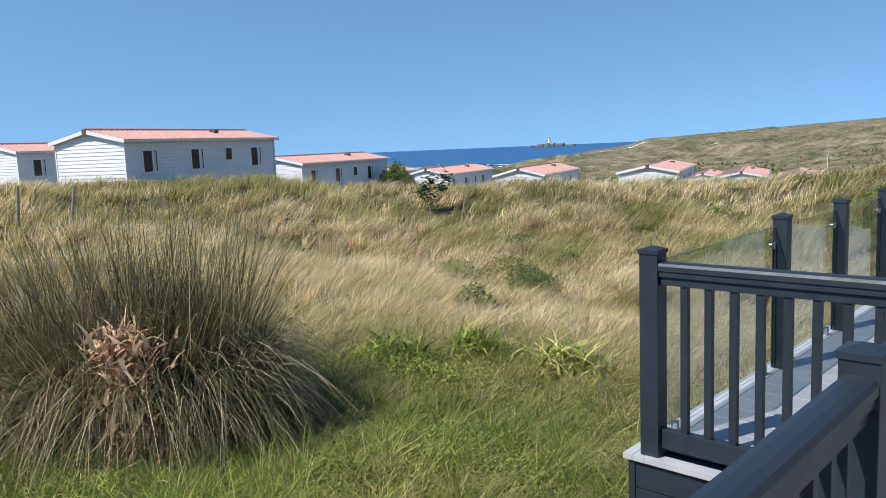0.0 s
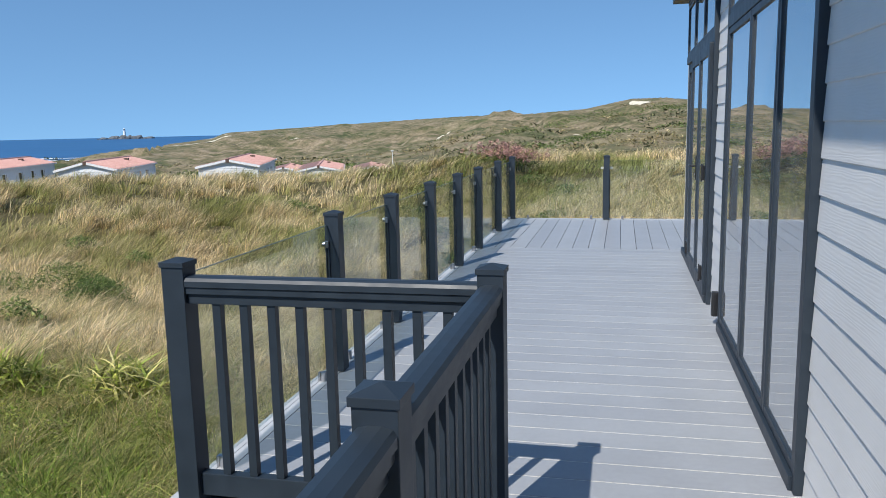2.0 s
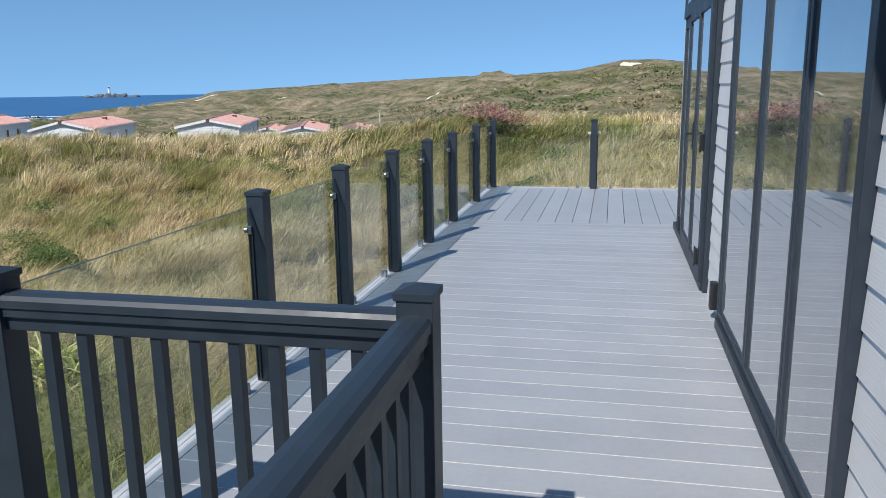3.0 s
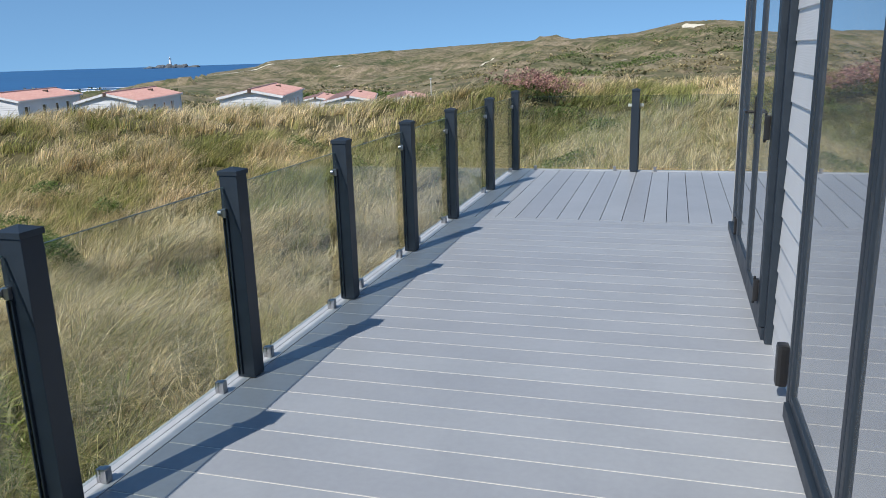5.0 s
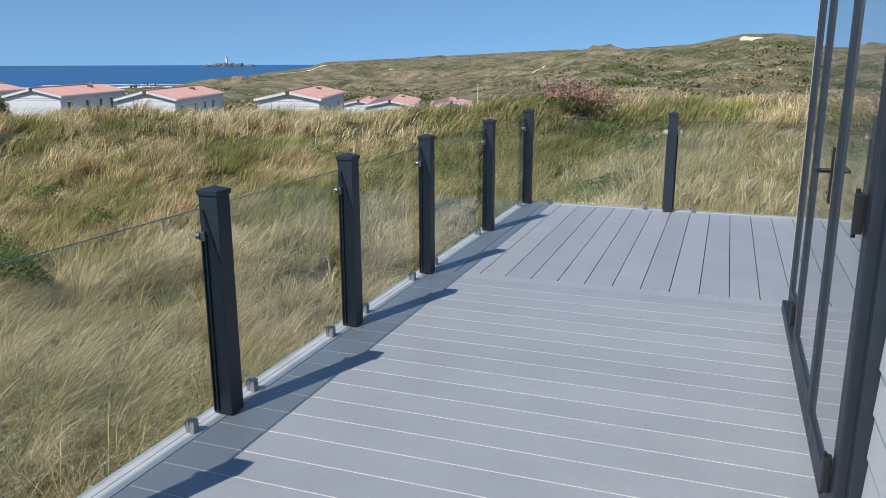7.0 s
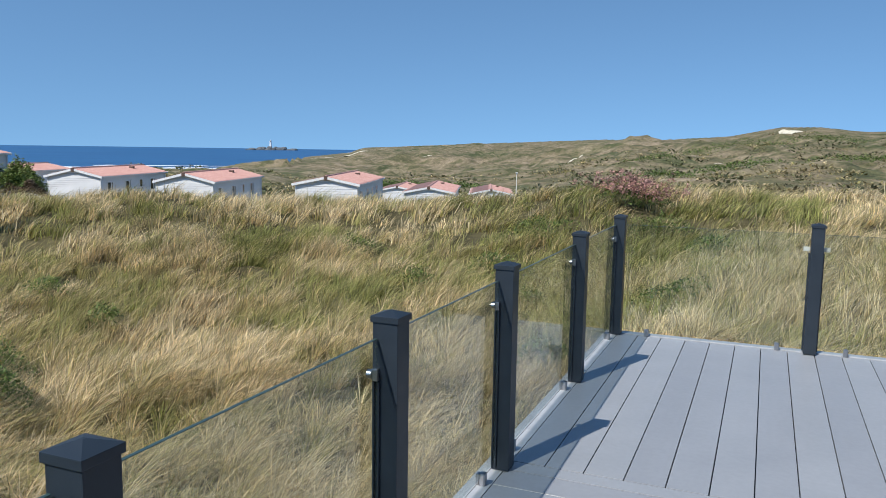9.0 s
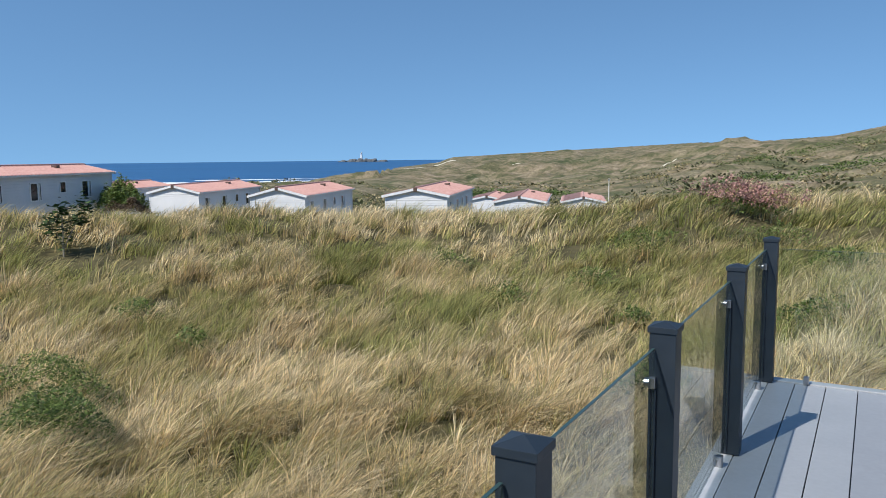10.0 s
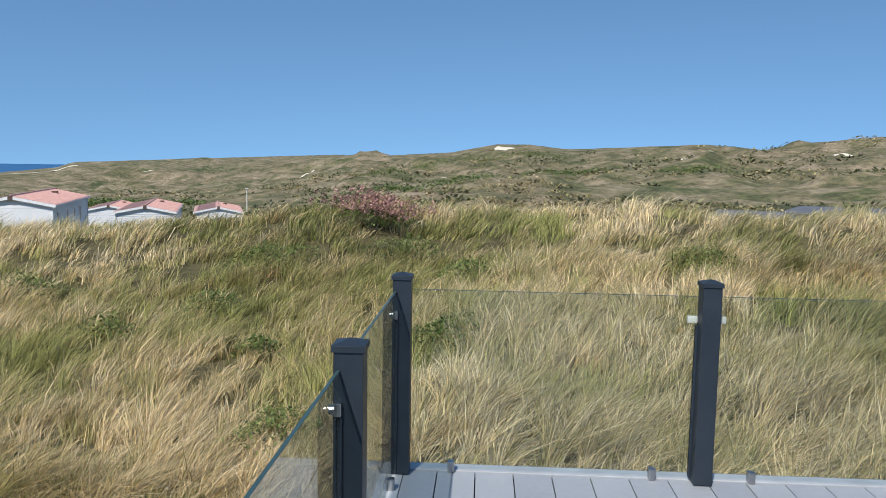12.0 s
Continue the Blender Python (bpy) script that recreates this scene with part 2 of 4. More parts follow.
def tube(p, q, r, n=10, r2=None, bm=None):
    bm = bm or bmesh.new()
    p, q = Vector(p), Vector(q)
    d = q - p
    m = Matrix.Translation((p + q) / 2) @ d.to_track_quat("Z", "Y").to_matrix().to_4x4()
    bmesh.ops.create_cone(bm, cap_ends=True, segments=n, radius1=r, radius2=r if r2 is None else r2, depth=d.length, matrix=m)
    return bm


def prism(pts, a, b, bm=None):
    """A profile of (u, z) pairs drawn along y from a to b."""
    bm = bm or bmesh.new()
    lo = [bm.verts.new((u, a, z)) for u, z in pts]
    hi = [bm.verts.new((u, b, z)) for u, z in pts]
    n = len(pts)
    for i in range(n):
        bm.faces.new((lo[i], lo[(i + 1) % n], hi[(i + 1) % n], hi[i]))
    bm.faces.new(lo[::-1])
    bm.faces.new(hi)
    bmesh.ops.recalc_face_normals(bm, faces=bm.faces)
    return bm


# ---- terrain ----
def lattice(x, y, seed):
    """Smooth value noise, 0 to 1, over arrays."""
    xi, yi = np.floor(x).astype(np.int64), np.floor(y).astype(np.int64)
    fx, fy = x - xi, y - yi
    fx, fy = fx * fx * (3 - 2 * fx), fy * fy * (3 - 2 * fy)

    def h(i, j):
        n = (i * 374761393 + j * 668265263 + seed * 974634777) & 0x7FFFFFFF
        n = ((n ^ (n >> 13)) * 1274126177) & 0x7FFFFFFF
        return ((n ^ (n >> 16)) & 0xFFFF) / 65535.0

    a = h(xi, yi) * (1 - fx) + h(xi + 1, yi) * fx
    b = h(xi, yi + 1) * (1 - fx) + h(xi + 1, yi + 1) * fx
    return a * (1 - fy) + b * fy


def fractal(x, y, seed, octaves=4):
    total, amp, norm = 0.0, 1.0, 0.0
    for k in range(octaves):
        total = total + amp * lattice(x * 2**k, y * 2**k, seed + 7 * k)
        norm += amp
        amp *= 0.5
    return total / norm


def ease(a, b, v):
    s = np.clip((v - a) / (b - a), 0, 1)
    return s * s * (3 - 2 * s)


SKY_AZ = (-60, -40, -26.4, -21.6, -19.2, -15.5, -9, -5.8, -3.3, -0.8, 2.5, 6.6, 10.7, 16.7, 22.5, 28.6, 29.6, 33.6, 36.9, 39, 42.6, 50, 90)
SKY_EL = (2.2, 2.5, 2.35, 2.0, 1.5, 1.85, 1.55, 1.4, 1.72, 1.72, 1.06, 0.8, 0.76, 0.47, 0.16, -0.14, -0.56, -0.92, -1.3, -1.72, -2.05, -2.5, -2.5)
CREST_AZ = (-90, -40, -15, 2, 9, 17, 25, 33, 42, 50, 57, 65, 75, 100)
CREST_Z = (0.10, 0.14, 0.12, -0.02, 0.20, -0.42, -0.74, -0.64, -0.36, -0.40, -0.25, 0.1, 0.35, 0.5)


def land(x, y):
    """Height of the ground over arrays of x and y."""
    x, y = np.asarray(x, float), np.asarray(y, float)
    dx, dy = x - 0.5, y - 2.0
    r = np.hypot(dx, dy) + 1e-6
    az = np.degrees(np.arctan2(-dx, dy))
    near = -1.35 - 0.75 * ease(3, 9, y) * ease(-1.0, 2.0, -x) - 0.15 * ease(2, 9, y)
    crest = np.interp(az, CREST_AZ, CREST_Z)
    side = ease(55, 68, az)
    up = near + (crest - near) * (0.5 * ease(9, 21, r) + 0.5 * ease(19, 27, r))
    up = up + (fractal(x * 0.35, y * 0.35, 3, 3) - 0.5) * 0.75 * ease(2, 12, r)
    drop = -5.0 + 4.6 * ease(50, 70, az)
    mid = up + (drop - up) * ease(27.5, 48, r)
    el = np.interp(az, SKY_AZ, SKY_EL)
    far = np.interp(az, (-60, -22, -4, 3, 10, 18, 29, 34, 44, 90), (520, 480, 430, 600, 900, 1500, 1700, 640, 780, 780))
    s = np.clip((r - 70) / (far - 70), 0, 1)
    hills = fractal(x * 0.012 + 9, y * 0.012, 11, 5) - 0.5
    small = np.abs(fractal(x * 0.034, y * 0.034, 23, 5) - 0.5) * 2 - 0.2
    calm = 1 - 0.8 * ease(20, 32, az) * ease(0.25, 0.6, s)
    tiny = np.abs(fractal(x * 0.075, y * 0.075, 57, 4) - 0.5) * 2 - 0.2
    wob = (hills * 2.0 + small * 1.6 * ease(1500, 100, r) + tiny * 0.9 * ease(420, 90, r) * ease(1.0, 0.7, s)) * np.sin(np.pi * np.clip(s, 0, 1)) ** 0.6 * calm * ease(56, 40, az) * ease(1.0, 0.8, s)
    top = 1.62 + far * np.tan(np.radians(el))
    dip = -9.0 * ease(6, 20, az) * np.sin(np.pi * np.clip((r - 70) / 900, 0, 1)) * ease(45, 30, az)
    lift = drop + (top - drop) * (0.35 * s + 0.65 * s**1.8) + dip + np.minimum(r, 800) * np.tan(np.radians(wob))
    w = ease(55, 90, r)
    z = mid * (1 - w) + lift * w
    over = np.clip((r - far) / (0.25 * far), 0, 1)
    z = np.where(r > far, top + (-40 - top) * over**1.5, z)
    back = ease(75, 100, np.abs(az))
    return z * (1 - back) + np.minimum(up, 0.6) * back


def terrain():
    rings = [0.0] + list(np.arange(0.6, 42, 0.6)) + list(42 * 1.018 ** np.arange(0, 158)) + list(710 * 1.045 ** np.arange(0, 44))
    rings = np.array([q for q in rings if q < 4850] + [4850.0])
    az = np.concatenate([np.arange(-60, 95, 0.4), np.arange(95, 300, 2.5)])
    R, A = np.meshgrid(rings, np.radians(az), indexing="ij")
    X, Y = 0.5 - R * np.sin(A), 2.0 + R * np.cos(A)
    Z = land(X, Y)
    nr, na = R.shape
    i, j = np.meshgrid(np.arange(nr - 1), np.arange(na), indexing="ij")
    k = (j + 1) % na
    quads = np.stack([i * na + j, i * na + k, (i + 1) * na + k, (i + 1) * na + j], -1).reshape(-1, 4)
    return raw_mesh("ground", np.stack([X, Y, Z], -1).reshape(-1, 3), quads[:, ::-1], {"under": (1 - ease(30, 40, np.hypot(X - 0.5, Y - 2))).ravel()})


def raw_mesh(name, verts, faces, attrs=None, smooth=True):
    me = bpy.data.meshes.new(name)
    n = faces.shape[1]
    me.vertices.add(len(verts))
    me.vertices.foreach_set("co", np.ascontiguousarray(verts, np.float32).ravel())
    me.loops.add(faces.size)
    me.loops.foreach_set("vertex_index", np.ascontiguousarray(faces, np.int32).ravel())
    me.polygons.add(len(faces))
    me.polygons.foreach_set("loop_start", np.arange(0, faces.size, n, dtype=np.int32))
    if smooth:
        me.polygons.foreach_set("use_smooth", np.ones(len(faces), bool))
    me.update(calc_edges=True)
    for key, values in (attrs or {}).items():
        a = me.attributes.new(key, "FLOAT", "POINT")
        a.data.foreach_set("value", np.ascontiguousarray(values, np.float32))
    return me


part("ground", terrain(), GROUND)
tagged(bpy.data.objects["ground"], "rough grassy dune land in straw and olive tones", "ground", kind="structure")
sea_ring = np.array([[0.5 - 4900 * math.sin(a), 2 + 4900 * math.cos(a), -24.0] for a in np.linspace(0, 2 * np.pi, 97)[:-1]])
bm = bmesh.new()
bm.faces.new([bm.verts.new(v) for v in sea_ring])
tagged(part("water", bm, SEA), "deep blue sea out to the horizon", "sea", kind="structure")
bpy.data.objects["water"].data.polygons[0].flip() if bpy.data.objects["water"].data.polygons[0].normal.z < 0 else None


def strip(name, az0, az1, r0, width, z, material, label, category, seed, gaps=0.4):
    bm = bmesh.new()
    a = np.radians(np.arange(az0, az1, 0.15))
    for q, s in zip(a[:-1], a[1:]):
        w0 = width * lattice(np.array([q * 60]), np.array([0.5]), seed)[0]
        w1 = width * lattice(np.array([s * 60]), np.array([0.5]), seed)[0]
        if min(w0, w1) < width * gaps * 0.5:
            continue
        vs = [bm.verts.new((0.5 - rr * math.sin(t), 2 + rr * math.cos(t), z)) for t, rr in ((q, r0), (s, r0), (s, r0 + w1), (q, r0 + w0))]
        bm.faces.new(vs)
    return tagged(part(name, bm, material), label, category, kind="structure")


for k, (a0, a1, r0, w) in enumerate(((36, 50, 825, 75), (37, 47, 915, 40))):
    strip("surf", a0, a1, r0, w, -23.8, FOAM, "broken white surf line along the shore", "surf", 5 + k)

# ---- deck ----
WALL = 2.615


def boards():
    holder = thing("deck_floor", (0, 0, 0), "smooth light grey composite decking boards", "deck", kind="structure")
    shared = {}
    y = -8.012
    while y < 5.2:
        x0 = 0.02 if y >= -1.95 else 1.40
        key = round(WALL + 0.05 - x0, 2)
        if key not in shared:
            me = mesh_of(box(0, key, 0.004, 0.1913, -0.028, 0, 0.0025), "board")
            me.materials.append(DECK)
            shared[key] = me
            # Pale strip in each joint stands for the sun on the board edges.
            glint = mesh_of(box(0.001, key, -0.0045, 0.0045, -0.02, -0.0025), "joint_strip")
            glint.materials.append(CREAM)
            shared[-key] = glint
        b = part("board", shared[key], None, holder)
        b.location = (x0, y, 0)
        b = part("joint_strip", shared[-key], None, holder)
        b.location = (x0, y, 0)
        y += 0.1953
    part("board", box(0.02, WALL + 0.05, y + 0.004, y + 0.115, -0.028, 0, 0.0025), DECK, holder)
    end_y = y + 0.117
    me = mesh_of(box(0.003, 0.2015, end_y + 0.006, 8.56, -0.028, 0, 0.0025), "board")
    me.materials.append(DECK)
    part("board", box(0.02, 0.194, end_y + 0.006, 8.56, -0.028, 0, 0.0025), DECK, holder)
    x = 0.197
    while x < 9.0:
        b = part("board", me, None, holder)
        b.location = (x, 0, 0)
        x += 0.2045
    part("joist_base", box(0.02, 9.2, -1.88, 8.55, -0.16, -0.034), DARK, holder)
    part("joist_base", box(1.40, 9.2, -8.0, -1.89, -0.16, -0.034), DARK, holder)
    return end_y


END_Y = boards()


def deck_edges():
    edge = thing("deck_skirt", (0, 0, 0), "pale grey deck edging over anthracite plank skirt", "deck skirt", kind="structure")
    part("edging", box(-0.105, -0.052, -1.975, 8.66, -0.03, 0.001, 0.003), PALE, edge)
    part("edging", box(-0.049, 0.016, -1.975, 8.66, -0.03, 0.001, 0.003), PALE, edge)
    part("edging", box(0.0165, 9.2, 8.562, 8.66, -0.03, 0.006, 0.004), PALE, edge)
    part("edging", box(0.0165, 1.30, -1.975, -1.90, -0.03, 0.006, 0.004), PALE, edge)
    part("edging", box(1.305, 1.397, -8.0, -1.90, -0.03, 0.006, 0.004), PALE, edge)
    for k in range(9):
        z1 = -0.034 - k * 0.152
        part("skirt_plank", box(-0.075, -0.055, -1.95, 8.63, z1 - 0.147, z1, 0.003), DARK, edge)
        part("skirt_plank", box(-0.053, 1.31, -1.95, -1.93, z1 - 0.147, z1, 0.003), DARK, edge)
        part("skirt_plank", box(1.312, 1.33, -8.0, -1.95, z1 - 0.147, z1, 0.003), DARK, edge)
        part("skirt_plank", box(-0.053, 9.2, 8.61, 8.63, z1 - 0.147, z1, 0.003), DARK, edge)
    part("corner_strip", box(-0.082, -0.045, -1.957, -1.92, -1.4, -0.031, 0.003), DARK, edge)


deck_edges()

POST_W = 0.05


def cap(bm, w, z):
    """A shallow pyramid cap with a lip."""
    box(-w - 0.006, w + 0.006, -w - 0.006, w + 0.006, z, z + 0.022, 0.002, bm)
    m = Matrix.Translation((0, 0, z + 0.022 + 0.008)) @ Matrix.Rotation(radians(45), 4, "Z")
    bmesh.ops.create_cone(bm, cap_ends=True, segments=4, radius1=(w + 0.004) * 1.414, radius2=0.006, depth=0.016, matrix=m)
    return bm


def glass_post(at, turn, wide=False):
    """Square post with a groove and a steel clamp on the side of the glass."""
    o = thing("glass_balustrade_post", (0, 0, 0), "square anthracite post with pyramid cap and steel glass clamp", "balustrade post", "posts of the glass balustrade")
    h = 1.05
    part("shaft", box(-0.048, 0.048, -0.048, 0.048, 0.006, h, 0.004), DARK, o)
    part("post_cap", cap(bmesh.new(), 0.048, h), DARK, o)
    for s in (-1, 1):
        for u in (-0.040, -0.020):
            part("channel_lip", box(u - 0.003, u + 0.003, s * 0.054 - 0.0055, s * 0.054 + 0.0055, 0.02, 0.84, 0.001), DARK, o)
        # Cream on the end clamps stands for sunlight on their faces.
        if wide:
            part("glass_clamp", box(-0.058, -0.030, s * 0.074 - 0.026, s * 0.074 + 0.026, 0.850, 0.888, 0.010), CREAM, o, "rounded glass clamp, cream as if sunlit")
            continue
        part("glass_clamp", tube((-0.058, s * 0.062, 0.868), (-0.040, s * 0.062, 0.868), 0.016, 16), STEEL, o, "polished steel glass clamp")
        part("clamp_arm", box(-0.041, -0.018, s * 0.058 - 0.0095, s * 0.058 + 0.0095, 0.845, 0.889, 0.004), STEEL, o)
    o.location = at
    o.rotation_euler = (0, 0, turn)
    return o


first_post = glass_post((0.0, 0.0, 0.0), 0)
GLASS_Y = (1.322, 2.648, 3.970, 5.280, 6.950, 8.530)
for y in GLASS_Y:
    copy_thing(first_post, pose(0, y, 0))
END_X = 1.59
end_post = glass_post((END_X, 8.53, 0.0), -math.pi / 2, True)
for x in (3.18, 4.77, 6.36, 7.95):
    copy_thing(end_post, pose(x, 8.53, 0, 0, 0, -90))


def glass_panel(a, b, along_y, line):
    o = thing("glass_balustrade", ((line, a, 0) if along_y else (a, line, 0)), "clear toughened glass balustrade bay with green edge", "glass balustrade", "glass bays of the balustrade")
    g, n = 0.005, b - a
    for name, z0, z1, m in (("pane", 0.045, 0.992, GLASS), ("pane_edge", 0.9922, 0.9940, EDGE)):
        part(name, box(-g, g, 0, n, z0, z1) if along_y else box(0, n, -g, g, z0, z1), m, o)
    return o


ys = (-1.78, 0.0) + GLASS_Y
first_clip = None
for a, b in zip(ys[:-1], ys[1:]):
    glass_panel(a + 0.055, b - 0.055, True, -0.030)
    for y in (a + 0.24, b - 0.24):
        if first_clip is None:
            first_clip = thing("floor_clamp", (0, 0, 0), "small rounded steel clamp gripping the glass foot", "glass clamp", "floor clamps of the glass")
            part("clamp_body", box(-0.010, 0.022, -0.019, 0.019, 0.0, 0.064, 0.009), STEEL, first_clip)
            part("clamp_cover", box(-0.028, -0.0105, -0.017, 0.017, 0.0, 0.06, 0.007), STEEL, first_clip)
            first_clip.location = (-0.027, y, 0.0)
        else:
            copy_thing(first_clip, pose(-0.027, y, 0.0))
xs = (0.0, END_X, 3.18, 4.77, 6.36, 7.95)
for a, b in zip(xs[:-1], xs[1:]):
    glass_panel(a + 0.055, b - 0.055, False, 8.56)
    for x in (a + 0.27, b - 0.25):
        copy_thing(first_clip, pose(x, 8.557, 0.0, 0, 0, -90))


# ---- baluster railing ----
def rail_post(at, label):
    o = thing("railing_post", at, label, "railing post", "posts of the baluster railing")
    part("shaft", box(-0.05, 0.05, -0.05, 0.05, 0.006, 1.06, 0.004), DARK, o)
    part("post_cap", cap(bmesh.new(), 0.05, 1.06), DARK, o)
    return o


R1, R2, R3, R4 = (0.035, -1.90), (1.365, -1.90), (1.365, -3.30), (1.365, -6.0)
for p in (R1, R2, R3, R4):
    rail_post((*p, 0), "square anthracite railing post with shallow pyramid cap")


def rail_profile(z):
    return [(-0.040, z - 0.035), (0.040, z - 0.035), (0.040, z - 0.010), (0.047, z - 0.006), (0.047, z + 0.018), (0.038, z + 0.031), (0.015, z + 0.037),
            (-0.015, z + 0.037), (-0.038, z + 0.031), (-0.047, z + 0.018), (-0.047, z - 0.006), (-0.040, z - 0.010)]


def railing(p, q, spaces):
    """A run of railing between two posts: handrail, lower rail, balusters."""
    p, q = Vector(p), Vector(q)
    length = (q - p).length - 0.1
    o = thing("baluster_railing", (*((p + q) / 2), 0), "anthracite railing with moulded handrail and square balusters", "railing")
    o.rotation_euler = (0, 0, math.atan2(q.y - p.y, q.x - p.x) - math.pi / 2)
    h = length / 2
    part("handrail", prism(rail_profile(0.985), -h, h), DARK, o)
    part("sub_rail", box(-0.026, 0.026, -h, h, 0.905, 0.949, 0.003), DARK, o)
    part("lower_rail", box(-0.024, 0.024, -h, h, 0.055, 0.155, 0.004), DARK, o)
    me = mesh_of(box(-0.018, 0.018, -0.018, 0.018, 0.156, 0.904, 0.002), "baluster")
    me.materials.append(DARK)
    for k in range(1, spaces):
        b = part("baluster", me, None, o)
        b.location = (0, -h + length * k / spaces, 0)
    return o


railing(R1, R2, 10)
railing(R2, R3, 11)
railing(R3, R4, 21)


# ---- lodge ----
LODGE_END = 5.31
ROOF_Z = 3.05
FRAME_A, FRAME_B = (-1.36, 1.46), (2.30, 5.27)


def lodge():
    w = thing("wall_west", (0, 0, 0), "painted pale grey wood-grain clapboard lodge wall", "wall", kind="structure")
    x0, x1 = WALL + 0.03, WALL + 0.16
    part("wall_core", box(x0, x1, -9.0, FRAME_A[0] - 0.004, -0.16, ROOF_Z), SIDING, w)
    part("wall_core", box(x0, x1, FRAME_A[1] + 0.004, FRAME_B[0] - 0.004, -0.16, ROOF_Z), SIDING, w)
    part("corner_trim", box(WALL - 0.006, WALL + 0.15, FRAME_B[1] + 0.003, LODGE_END, 0.0, ROOF_Z, 0.003), CREAM, w)
    pitch = 0.148
    for a, b in ((-9.0, FRAME_A[0] - 0.004), (FRAME_A[1] + 0.004, FRAME_B[0] - 0.004)):
        bm = bmesh.new()
        pts = [(WALL + 0.029, 0.0), (WALL + 0.029, pitch + 0.012), (WALL + 0.013, pitch + 0.012), (WALL + 0.005, 0.004), (WALL + 0.008, 0.0)]
        me = mesh_of(prism(pts, a, b, bm), "clapboard")
        me.materials.append(SIDING)
        for k in range(22):
            c = part("clapboard", me, None, w)
            c.location = (0, 0, -0.027 + k * pitch)
    n = thing("wall_north", (0, 0, 0), "pale lodge gable wall around the corner", "wall", kind="structure")
    part("wall_panel", box(WALL + 0.151, WALL + 6.0, LODGE_END - 0.13, LODGE_END - 0.01, 0, ROOF_Z), SIDING, n)
    s = thing("wall_south", (0, 0, 0), "plain lodge wall", "wall", kind="structure")
    part("wall_panel", box(WALL + 0.165, WALL + 6.0, -9.0, -8.88, 0, ROOF_Z), SIDING, s)
    e = thing("wall_east", (0, 0, 0), "plain lodge wall", "wall", kind="structure")
    part("wall_panel", box(WALL + 6.0, WALL + 6.12, -9.0, LODGE_END, 0, ROOF_Z), SIDING, e)
    tagged(part("ceiling", box(WALL + 0.17, WALL + 5.99, -8.87, LODGE_END - 0.14, 2.95, 3.04), INSIDE), "plain white ceiling of the lodge room", "ceiling", kind="structure")
    tagged(part("room_floor", box(WALL + 0.17, WALL + 5.99, -8.87, LODGE_END - 0.14, -0.02, 0.03), FLOORIN), "brown floor of the lodge room", "floor", kind="structure")
    tagged(part("room_wall", box(WALL + 3.4, WALL + 3.5, -8.87, LODGE_END - 0.14, 0.031, 2.949), INSIDE), "plain painted partition inside the lodge", "wall", kind="structure")
    roof = thing("roof", (0, 0, 0), "low lodge roof with dark boxed eaves", "roof", kind="structure")
    part("roof_slab", box(WALL - 0.19, WALL + 6.4, -1.30, LODGE_END + 0.3, ROOF_Z, ROOF_Z + 0.16, 0.01), DARK, roof)
    part("roof_slab", box(WALL - 0.47, WALL + 6.4, -9.2, -1.302, ROOF_Z, ROOF_Z + 0.16, 0.01), DARK, roof)


def glazed_unit(name, a, b, label, handle=None, seams=(1 / 3, 2 / 3), stile=0.055, prouds=(0.0, 0.0, 0.0), f=0.065, shy=0.0):
    """A tall glazed frame: sill, jambs, transom, leaves with panes, top lights."""
    o = thing(name, (WALL, a, 0), label, "glazed door", kind="structure")
    L = b - a
    top, tr = ROOF_Z - 0.02, 2.34
    X0, X1 = -0.03, 0.07
    part("window_frame", box(X0, X1, 0, f, 0.0, top, 0.006), DARK, o)
    part("window_frame", box(X0 + shy, X1, L - f, L, 0.0, top, 0.006), DARK, o)
    part("window_sill", box(X0 - 0.015, X1, f + 0.001, L - f - 0.001, 0.0, 0.07, 0.006), DARK, o)
    part("transom", box(X0, X1, f + 0.001, L - f - 0.001, tr - 0.06, tr + 0.03, 0.006), DARK, o)
    part("head", box(X0, X1, f + 0.001, L - f - 0.001, top - 0.07, top, 0.006), DARK, o)
    cuts = [f] + [L * s for s in seams] + [L - f]
    for k, (p, q) in enumerate(zip(cuts[:-1], cuts[1:])):
        g, proud = 0.004, prouds[k]
        leaf = part("door_leaf", leaf_frame(p + g, q - g, 0.074, tr - 0.064, stile, proud), DARK, o)
        part("pane", box(-0.012 - proud, 0.004 - proud, p + g + stile - 0.004, q - g - stile + 0.004, 0.070 + stile, tr - 0.060 - stile), GLAZING, leaf)
        light = part("top_light", leaf_frame(p + g, q - g, tr + 0.034, top - 0.074, 0.04), DARK, o)
        part("pane", box(-0.012, 0.004, p + g + 0.036, q - g - 0.036, tr + 0.07, top - 0.11), GLAZING, light)
    if handle is not None:
        y, z, proud = handle - a, 1.17, prouds[1]
        h = part("door_handle", box(-0.036 - proud, -0.0265 - proud, y - 0.016, y + 0.016, z - 0.14, z + 0.10, 0.004), BLACK, o, "black lever handle on a long plate")
        part("lever", tube((-0.036 - proud, y, z), (-0.085 - proud, y, z), 0.010, 10), BLACK, h)
        part("lever_grip", tube((-0.083 - proud, y - 0.01, z), (-0.083 - proud, y + 0.125, z), 0.010, 10), BLACK, h)
        part("lock_cylinder", tube((-0.036 - proud, y, z - 0.09), (-0.045 - proud, y, z - 0.09), 0.012, 12), STEEL, h)
    return o


